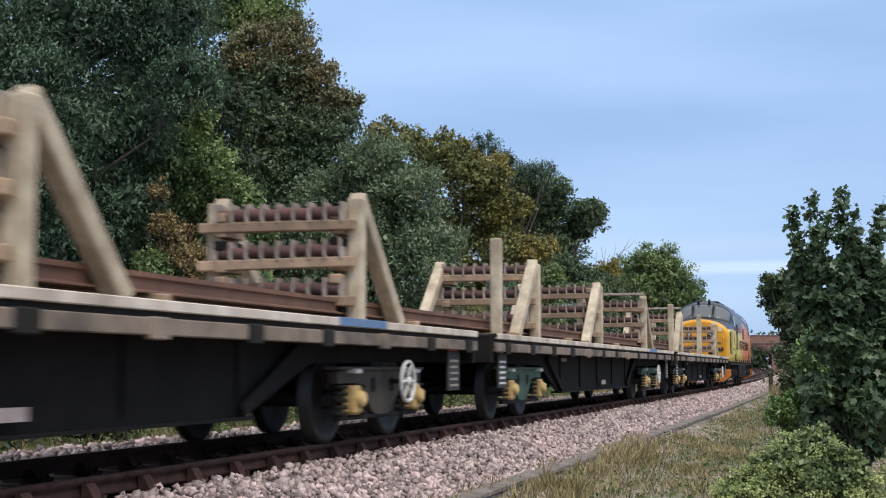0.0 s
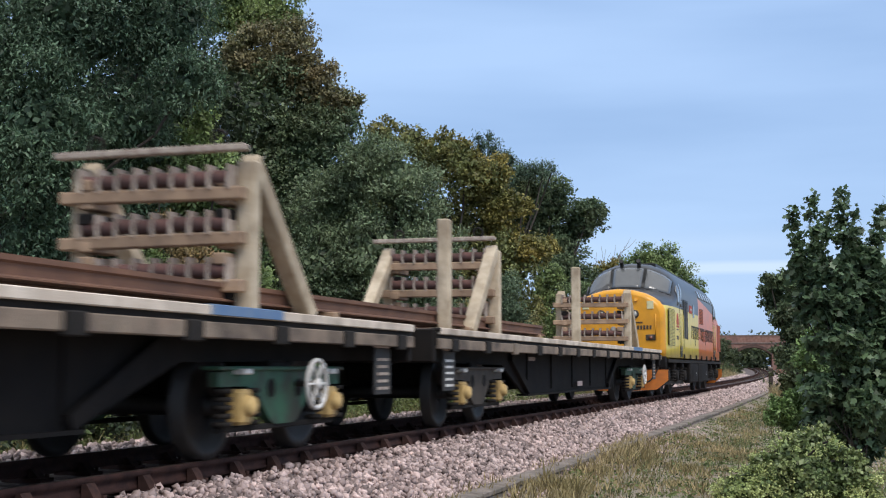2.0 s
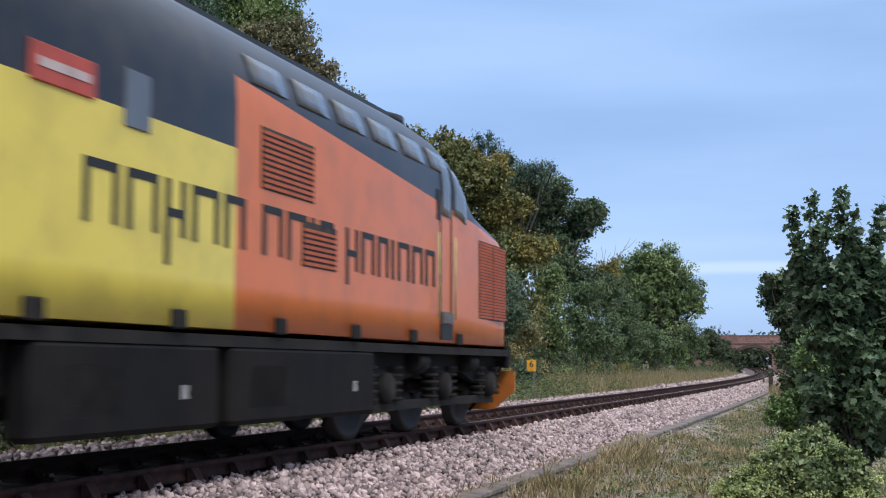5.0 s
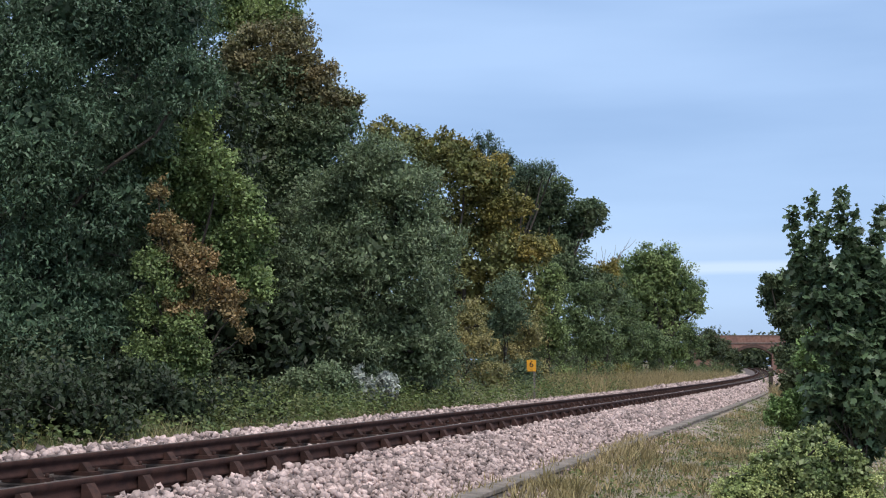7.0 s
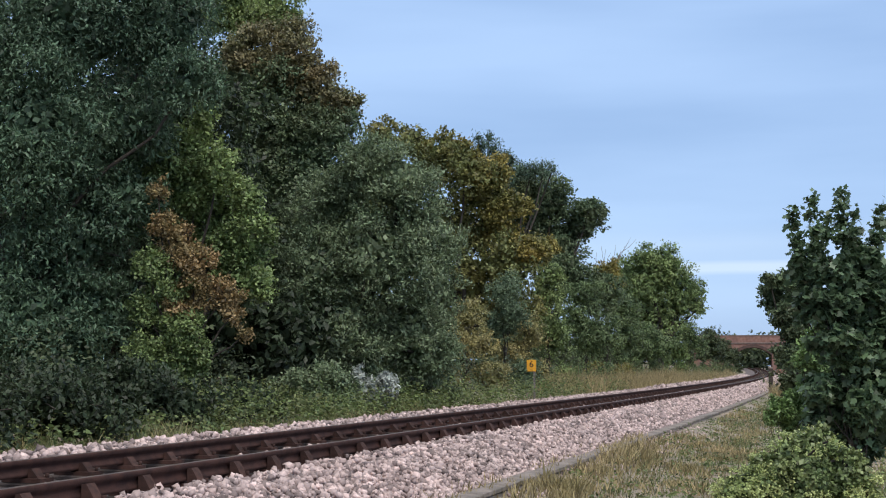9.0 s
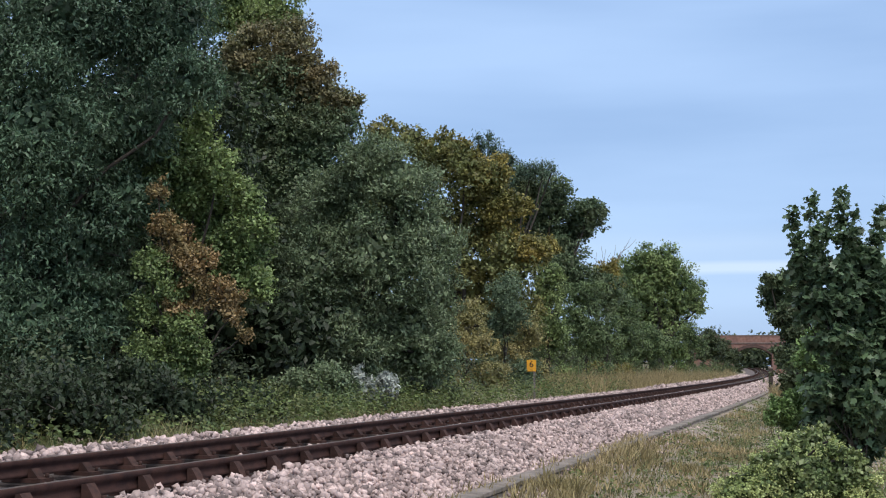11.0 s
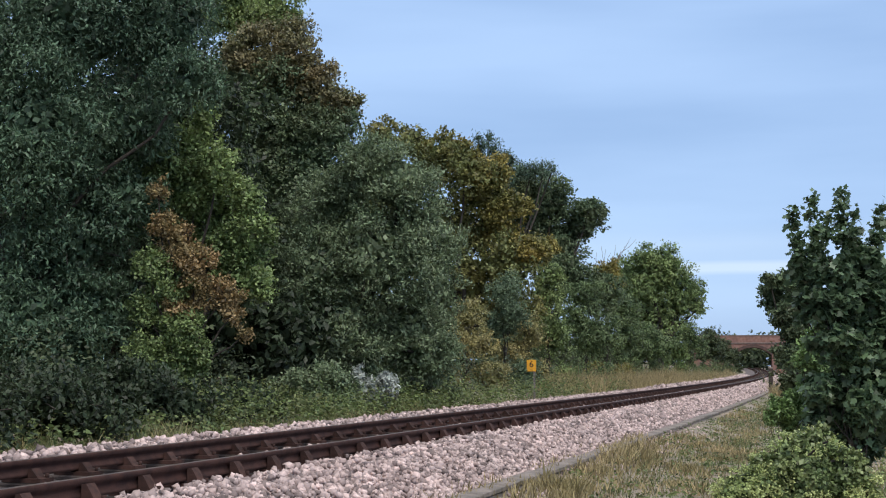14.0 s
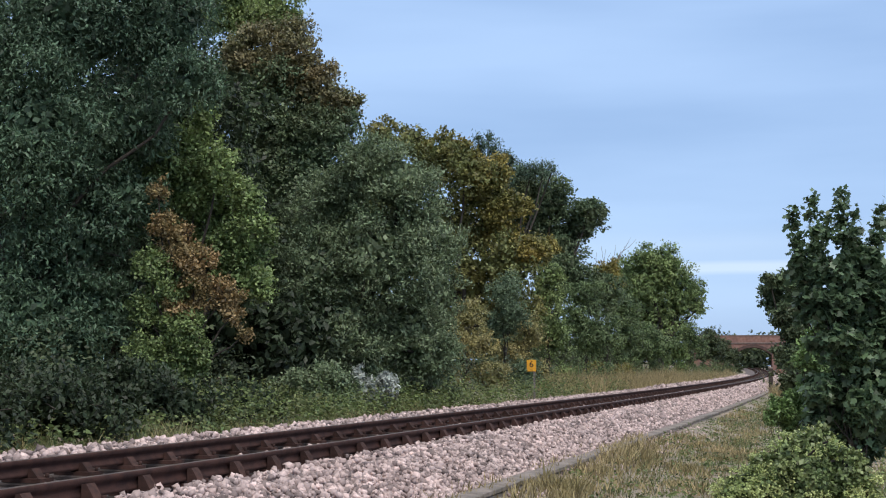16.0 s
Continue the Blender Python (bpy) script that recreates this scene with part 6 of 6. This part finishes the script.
def build_loco():
    t = thing("diesel_locomotive", along(0), "yellow, lime and orange diesel locomotive with a black roof", "locomotive")
    # body shell
    bm = bmesh.new()
    xs = [s[0] for s in STATIONS[:-1]] + [3.8 + i * 0.63 for i in range(1, 15)] + [LOCO_L - s[0] for s in STATIONS[-2::-1]]
    av = [-1, -0.9, -0.75, -0.6, -0.5, -0.45, -0.4, -0.34, -0.28, -0.2, -0.1, 0, 0.1, 0.2, 0.28, 0.34, 0.4, 0.45, 0.5, 0.6, 0.75, 0.9, 1]
    grid = [[bm.verts.new(shell(x, a)) for a in av] for x in xs]
    for i in range(len(xs) - 1):
        for j in range(len(av) - 1):
            bm.faces.new((grid[i][j], grid[i][j + 1], grid[i + 1][j + 1], grid[i + 1][j])).smooth = True
    bm.faces.new(grid[0]), bm.faces.new(grid[-1][::-1])
    for i in range(len(xs) - 1):
        bm.faces.new((grid[i][0], grid[i + 1][0], grid[i + 1][-1], grid[i][-1]))
    bmesh.ops.recalc_face_normals(bm, faces=bm.faces[:])
    body = part("body", bm, M_LIVERY, t, "painted steel body in yellow, lime, orange and black", Matrix.Translation((0, 0, 0.055)))
    for end in (0, 1):
        fin = mirror_end if end else (lambda q: q)
        # windscreen of three panes
        for a0, a1 in ((-0.335, -0.112), (-0.088, 0.088), (0.112, 0.335)):
            part("windscreen_pane", fin(patch(1.56, 2.14, a0, a1, 0.012, 0.02, swept_back=True)), M_GLASS, body, "grey reflecting windscreen pane")
            part("window_gasket", fin(patch(1.52, 2.19, a0 - 0.016, a1 + 0.016, 0.006, 0.02, swept_back=True)), M_RUBBER, body)
        # headcode-style lamps, tail lamps, hooks and plates on the nose
        for y in (-0.5, 0.5):
            bm = bmesh.new()
            lathe(bm, [(0.0, -0.05), (0.105, -0.05), (0.12, -0.03), (0.12, 0.02), (0.0, 0.02)], 18, "X", (0, y * 0.92, 2.2))
            hl = part("headlamp", fin(bm), M_BROWN, body, "round headlamp in a dark surround")
            bm = bmesh.new()
            lathe(bm, [(0.0, -0.056), (0.075, -0.054), (0.08, -0.045), (0.0, -0.045)], 16, "X", (0, y * 0.92, 2.2))
            part("lens", fin(bm), M_LAMP, hl)
            bm = bmesh.new()
            cyl(bm, (0.02, y, 2.58), (-0.05, y, 2.6), 0.05, n=10)
            part("lifting_lug", fin(bm), M_NOSE, body)
            bm = bmesh.new()
            lathe(bm, [(0.0, -0.05), (0.06, -0.05), (0.08, -0.03), (0.08, 0.03), (0.0, 0.03)], 14, "X", (0.0, y * 1.8, 1.56))
            box(bm, -0.03, 0.02, y * 1.8 - 0.14, y * 1.8 + 0.14, 1.48, 1.64, bevel=0.02)
            tl = part("tail_lamp", fin(bm), M_BROWN, body)
            bm = bmesh.new()
            lathe(bm, [(0.0, -0.058), (0.045, -0.056), (0.05, -0.045), (0.0, -0.045)], 12, "X", (0.0, y * 1.8, 1.56))
            part("lens", fin(bm), M_LENSRED, tl)
            bm = bmesh.new()
            box(bm, -0.02, 0.02, y * 1.78 - 0.09, y * 1.78 + 0.09, 2.34, 2.56, bevel=0.006)
            part("warning_plate", fin(bm), M_PLATE, body, "small pale yellow electrification warning plate")
            # raised black box imitates the shade inside a hook recess
            bm = bmesh.new()
            box(bm, -0.022, 0.02, y * 0.5 - 0.13 if y > 0 else y * 0.3 - 0.13, y * 0.5 + 0.13 if y > 0 else y * 0.3 + 0.13, 1.6, 1.69, bevel=0.02)
            part("hook_recess", fin(bm), M_RUBBER, body)
            bm = bmesh.new()
            cyl(bm, (-0.05, y * 2.08, 1.5), (-0.05, y * 2.08, 2.2), 0.015, n=6)
            part("handrail", fin(bm), M_NOSE, body)
        bm = bmesh.new()
        box(bm, -0.02, 0.02, -0.68, 0.68, 1.96, 1.99, bevel=0.005)
        part("nose_seam", fin(bm), M_BROWN, body)
        bm = bmesh.new()
        lathe(bm, [(0.0, -0.05), (0.075, -0.05), (0.09, -0.03), (0.09, 0.02), (0.0, 0.02)], 14, "X", (0, 0.12, 1.78))
        part("centre_lamp", fin(bm), M_LAMP, body, "small white marker lamp")
        bm = bmesh.new()
        for k in range(5):
            bm = bmesh.new()
            box(bm, -0.012, 0.01, -0.92 + k * 0.085, -0.865 + k * 0.085, 1.78, 1.89)
            part("number_bar", fin(bm), M_BROWN, body)
        # buffer beam, buffers, ploughs and hoses
        bm = bmesh.new()
        box(bm, -0.08, 0.12, -1.3, 1.3, 0.78, 1.1, bevel=0.02)
        beam = part("buffer_beam", fin(bm), M_STEELDARK, t)
        for y in (-0.86, 0.86):
            bm = bmesh.new()
            lathe(bm, [(0.0, 0.0), (0.15, 0.0), (0.13, -0.25), (0.09, -0.25), (0.09, -0.42), (0.25, -0.44), (0.25, -0.48), (0.0, -0.5)], 20, "X", (-0.06, y, 1.03))
            part("buffer", fin(bm), M_STEELDARK, beam, "round black steel buffer")
            bm = bmesh.new()
            pts = [(0.2, 0.74), (1.36, 0.74), (1.36, 0.45), (1.05, 0.2), (0.2, 0.16)]
            sg = -1 if y < 0 else 1
            va = [bm.verts.new((-0.1 - 0.16 * (1.36 - q), sg * q, z)) for q, z in pts]
            vb = [bm.verts.new((-0.06 - 0.16 * (1.36 - q), sg * q, z)) for q, z in pts]
            bm.faces.new(va), bm.faces.new(vb[::-1])
            for i in range(5):
                bm.faces.new((va[i], vb[i], vb[(i + 1) % 5], va[(i + 1) % 5]))
            bmesh.ops.recalc_face_normals(bm, faces=bm.faces[:])
            part("snow_plough", fin(bm), M_PLOUGH, t, "orange-painted snow plough blade")
            bm = bmesh.new()
            last = None
            for i in range(11):
                u = i / 10
                p = Vector((-0.2 - 0.12 * math.sin(math.pi * u), sg * (0.5 + 0.62 * u), 0.8 - 0.4 * math.sin(math.pi * u)))
                if last is not None:
                    cyl(bm, last, p, 0.022, n=6, caps=False)
                last = p
            part("brake_hose", fin(bm), M_RUBBER, beam, "hanging black brake hose")
        for y in (-0.28, 0.22):
            bm = bmesh.new()
            cyl(bm, (2.24, y, 3.7), (2.08, y, 3.84), 0.04, 0.07, n=10)
            box(bm, 2.16, 2.32, y - 0.05, y + 0.05, 3.66, 3.8, bevel=0.02)
            part("horn", fin(bm), M_RUBBER, body)
        # nose-side grilles of slats, cab doors and windows on both sides
        for sgn in (-1, 1):
            y = sgn * 1.346
            bm = bmesh.new()
            box(bm, 0.38, 1.74, y - 0.006, y + 0.006, 1.36, 2.38)
            gr = part("nose_grille", fin(bm), M_RUBBER, body, "slatted nose side grille")
            for k in range(25):
                for x0, x1 in ((0.4, 1.04), (1.08, 1.72)):
                    bm = bmesh.new()
                    box(bm, x0, x1, y + sgn * 0.004 - 0.01, y + sgn * 0.004 + 0.01, 1.374 + k * 0.04, 1.402 + k * 0.04)
                    part("slat", fin(bm), M_GRILLER if end else M_GRILLE, gr)
            bm = bmesh.new()
            box(bm, 2.98, 3.38, y - 0.012, y + 0.006, 1.1, 2.78, bevel=0.005)
            dr = part("cab_door", fin(bm), M_LIVERY, body, "recessed cab door")
            # black strips also paint in the shade of the door's recess
            bm = bmesh.new()
            box(bm, 2.95, 2.985, y - 0.01, y + 0.012, 1.05, 2.82)
            box(bm, 3.375, 3.54, y - 0.01, y + 0.012, 2.46, 2.82)
            box(bm, 3.375, 3.4, y - 0.01, y + 0.012, 1.2, 2.46)
            part("door_frame", fin(bm), M_RUBBER, dr)
            for hx in (2.92, 3.58):
                bm = bmesh.new()
                cyl(bm, (hx, y + sgn * 0.05, 1.3), (hx, y + sgn * 0.05, 2.3), 0.011, n=6)
                part("handrail", fin(bm), M_GRILLE, dr)
            # black box on the flank, in place of a shaded step recess
            bm = bmesh.new()
            box(bm, 2.96, 3.4, y - 0.02 + sgn * 0.005, y + 0.02 + sgn * 0.005, 1.05, 1.24)
            part("step_recess", fin(bm), M_RUBBER, dr)
            bm = bmesh.new()
            box(bm, 2.98, 3.38, y - 0.02 + sgn * 0.015, y + 0.03 + sgn * 0.015, 1.25, 1.38)
            part("step_plate", fin(bm), M_GALV, dr)
            s2 = 1 if sgn < 0 else -1
            for x0, x1 in ((2.34, 2.86), (3.03, 3.34)):
                a0, a1 = s2 * (a_of(2.52, x0)), s2 * 0.39
                part("cab_side_window", fin(patch(x0, x1, a0, a1, 0.014, 0.02)), M_GLASS, body)
    # body-side features on both flanks
    for sgn in (-1, 1):
        y = sgn * 1.35
        # flat black panel gives the opening's inner shade by colour alone
        bm = bmesh.new()
        box(bm, 3.86, 4.93, y - 0.012, y + 0.012, 1.62, 2.74)
        op = part("radiator_opening", bm, M_RUBBER, body, "dark tall side opening")
        bm = bmesh.new()
        for x in (3.85, 4.4, 4.94):
            box(bm, x - 0.022, x + 0.022, y - 0.02, y + 0.02, 1.6, 2.76)
        box(bm, 3.85, 4.94, y - 0.02, y + 0.02, 2.72, 2.78)
        part("frame", bm, M_ROOF, op)
        bm = bmesh.new()
        m = Matrix.Translation((4.45, y + sgn * 0.016, 1.66)) @ Vector((0.42, 0, 1.02)).to_track_quat("X", "Z").to_matrix().to_4x4()
        box(bm, 0, 1.1, -0.01, 0.01, -0.012, 0.012, m=m)
        part("stay", bm, M_GALV, op)
        bm = bmesh.new()
        box(bm, 5.55, 6.25, y - 0.018, y + 0.018, 2.44, 2.68, bevel=0.006)
        npl = part("nameplate", bm, M_RED, body, "red cast nameplate")
        bm = bmesh.new()
        box(bm, 5.62, 6.18, y - 0.024, y + 0.024, 2.53, 2.59)
        part("lettering_bar", bm, M_STRAPW, npl)
        bm = bmesh.new()
        box(bm, 6.62, 6.95, y - 0.014, y + 0.014, 2.34, 2.74, bevel=0.006)
        part("small_window", bm, M_GLASS, body)
        # fleet device and lettering drawn as plain shapes
        bm = bmesh.new()
        extrude_profile(bm, [(2.38 + 0.26 * math.cos(k * math.pi / 12), 1.98 + 0.34 * math.sin(k * math.pi / 12)) for k in range(13)], y - 0.008, y + 0.008)
        dev = part("device", bm, M_RED, body, "plain red dome-shaped emblem")
        for z0, z1, mat in ((1.9, 1.955, M_RED), (1.82, 1.85, M_GALV)):
            bm = bmesh.new()
            box(bm, 2.12, 2.64, y - 0.008, y + 0.008, z0, z1)
            part("stripe", bm, mat, dev)
        for k in range(5):
            bm = bmesh.new()
            box(bm, 2.14 + k * 0.1, 2.2 + k * 0.1, y - 0.008, y + 0.008, 1.55, 1.66)
            part("number_bar", bm, M_GALV, body)
        x = 6.15
        bars = ((0.42, 0.42), (0.42, 0.42), (0.3, 0.62), (0.42, 0.42), (0.36, 0.42), (0.0, 0), (0.4, 0.42), (0.42, 0.42), (0.1, 0.42), (0.32, 0.42), (0.0, 0), (0.32, 0.55), (0.36, 0.42), (0.32, 0.42), (0.1, 0.42), (0.38, 0.42), (0.36, 0.42), (0.34, 0.42))
        for w, h in bars:
            if w:
                bm = bmesh.new()
                box(bm, x, x + 0.07, y - 0.008, y + 0.008, 1.86 - h + 0.21, 2.07)
                if w > 0.2:
                    box(bm, x + w - 0.07, x + w, y - 0.008, y + 0.008, 1.66, 2.07)
                    box(bm, x + 0.07, x + w - 0.07, y - 0.008, y + 0.008, 2.01 if h < 0.5 else 1.8, 2.07 if h < 0.5 else 1.86)
                part("lettering_bar", bm, M_RUBBER, body)
                x += w + 0.1
            else:
                x += 0.22
        for x0, x1, z0, z1 in ((8.75, 9.85, 2.2, 2.72), (9.6, 10.4, 1.62, 2.02)):
            bm = bmesh.new()
            box(bm, x0, x1, y - 0.008, y + 0.008, z0, z1)
            gr = part("side_grille", bm, M_BROWN, body)
            n = int((z1 - z0) / 0.05)
            for k in range(n):
                bm = bmesh.new()
                box(bm, x0 + 0.02, x1 - 0.02, y - 0.016, y + 0.016, z0 + 0.012 + k * 0.05, z0 + 0.04 + k * 0.05)
                part("slat", bm, M_GRILLER, gr)
        for k in range(6):
            s2 = 1 if sgn < 0 else -1
            part("roof_window", patch(8.6 + k * 0.95, 9.3 + k * 0.95, s2 * 0.44, s2 * 0.36, 0.012, 0.02, 3, 3), M_GLASS, body)
        for k in range(7):
            bm = bmesh.new()
            x = 3.9 + k * 1.75
            box(bm, x - 0.1, x + 0.1, y - 0.03, y + 0.03, 1.0, 1.14, bevel=0.01, m=None)
            part("jacking_bracket", bm, M_UNDER, body)
        bm = bmesh.new()
        box(bm, 0.3, 16.95, sgn * 1.3 - 0.03, sgn * 1.3 + 0.03, 0.94, 1.03)
        part("sole_bar", bm, M_UNDER, t)
        for x0, x1 in ((5.7, 8.1), (8.3, 11.5)):
            bm = bmesh.new()
            box(bm, x0, x1, sgn * 1.22 - 0.12, sgn * 1.22 + 0.1, 0.32, 0.95, bevel=0.04)
            tank = part("underframe_tank", bm, M_STEELDARK, t, "grimy black underframe tank")
            bm = bmesh.new()
            box(bm, x0 + 0.3, x0 + 1.0, sgn * 1.33 - 0.01, sgn * 1.33 + 0.01, 0.45, 0.8, bevel=0.005)
            part("access_cover", bm, M_UNDER, tank)
            bm = bmesh.new()
            box(bm, x1 - 0.6, x1 - 0.5, sgn * 1.33 - 0.01, sgn * 1.33 + 0.012, 0.55, 0.65)
            part("filler", bm, M_WHITE, tank)
    # roof: walkway panels, exhausts and a fan grille
    bm = bmesh.new()
    for k in range(9):
        box(bm, 3.6 + k * 1.15, 4.6 + k * 1.15, -0.55, 0.55, 3.78, 3.875, bevel=0.02)
    lathe(bm, [(0.0, 3.8), (0.6, 3.8), (0.6, 3.9), (0.5, 3.92), (0.0, 3.9)], 24, "Z", (14.4, 0, 0))
    part("roof_panel", bm, M_ROOF, body)
    bm = bmesh.new()
    box(bm, 3.3, 13.9, -0.62, -0.56, 3.7, 3.84)
    part("roof_rib", bm, M_ROOF, body)
    wheels = wheelset_mesh(0.56)
    for cx in (2.99, 14.26):
        for sgn in (-1, 1):
            y0 = sgn * 1.08
            bm = bmesh.new()
            pts = [(-2.75, 0.62), (-2.75, 0.9), (-1.2, 0.98), (1.2, 0.98), (2.75, 0.9), (2.75, 0.62), (2.3, 0.55), (1.6, 0.58), (1.0, 0.72), (-1.0, 0.72), (-1.6, 0.58), (-2.3, 0.55)]
            extrude_profile(bm, pts, y0 - 0.05, y0 + 0.05)
            fr = part("bogie_frame", bm, M_STEELDARK, t, "", Matrix.Translation((cx, 0, 0)))
            for ax in (-2.06, 0.0, 2.06):
                bm = bmesh.new()
                lathe(bm, [(0.0, -0.1), (0.12, -0.1), (0.17, -0.06), (0.17, 0.08), (0.0, 0.08)], 14, "Y", (ax, y0 + sgn * 0.1, 0.56))
                box(bm, ax - 0.2, ax + 0.2, y0 - 0.08, y0 + 0.1, 0.36, 0.76, bevel=0.03)
                part("axle_box", bm, M_UNDER, fr)
                for dx in (-0.38, 0.38):
                    bm = bmesh.new()
                    spring(bm, ax + dx, y0 + sgn * 0.06, 0.4, 0.82, 0.1, 5)
                    part("spring", bm, M_UNDER, fr)
            bm = bmesh.new()
            pts = [(-2.4, 0.3), (-2.4, 0.38), (-1.5, 0.42), (1.5, 0.42), (2.4, 0.38), (2.4, 0.3), (1.4, 0.32), (-1.4, 0.32)]
            extrude_profile(bm, pts, y0 - 0.03 + sgn * 0.06, y0 + 0.03 + sgn * 0.06)
            part("equaliser_bar", bm, M_UNDER, fr)
            for ax in (-1.03, 1.03):
                bm = bmesh.new()
                cyl(bm, (ax - 0.16, y0 + sgn * 0.12, 0.84), (ax + 0.2, y0 + sgn * 0.12, 0.84), 0.11, n=12)
                part("brake_cylinder", bm, M_STEELDARK, fr)
            for ax in (-2.72, 2.72):
                bm = bmesh.new()
                cyl(bm, (ax, y0, 0.62), (ax, y0 - sgn * 0.35, 0.18), 0.025, n=6)
                part("sand_pipe", bm, M_UNDER, fr)
        for ax in (-2.06, 0.0, 2.06):
            piece("wheelset", wheels, t, Matrix.Translation((cx + ax, 0, 0.56)))
    bm = bmesh.new()
    box(bm, 0.3, 16.95, -1.1, 1.1, 0.9, 1.03)
    part("underframe", bm, M_UNDER, t)
    return t


LOCO = build_loco()

# ---- motion ----
def motions():
    times = [0.5 * i for i in range(33)]
    for s0, w in WAGONS:
        walk(w, [(t, along(s0 - SPEED * t)) for t in times])
    for s0, off, r in LOOSE:
        walk(r, [(t, along(s0 - SPEED * t, off, 1.336)) for t in times])
    walk(LOCO, [(t, along(LOCO_S - SPEED * t)) for t in times])
    # the wheels roll
    for ob, radius, step in [(w, 0.46, 1) for _, w in WAGONS] + [(LOCO, 0.56, 2)]:
        for c in ob.children:
            if c.name.startswith("wheelset"):
                at = Matrix.Translation(c.location)
                walk(c, [(k / FPS, at @ Matrix.Rotation(-SPEED * k / FPS / radius, 4, "Y")) for k in range(0, 481, step)])

motions()
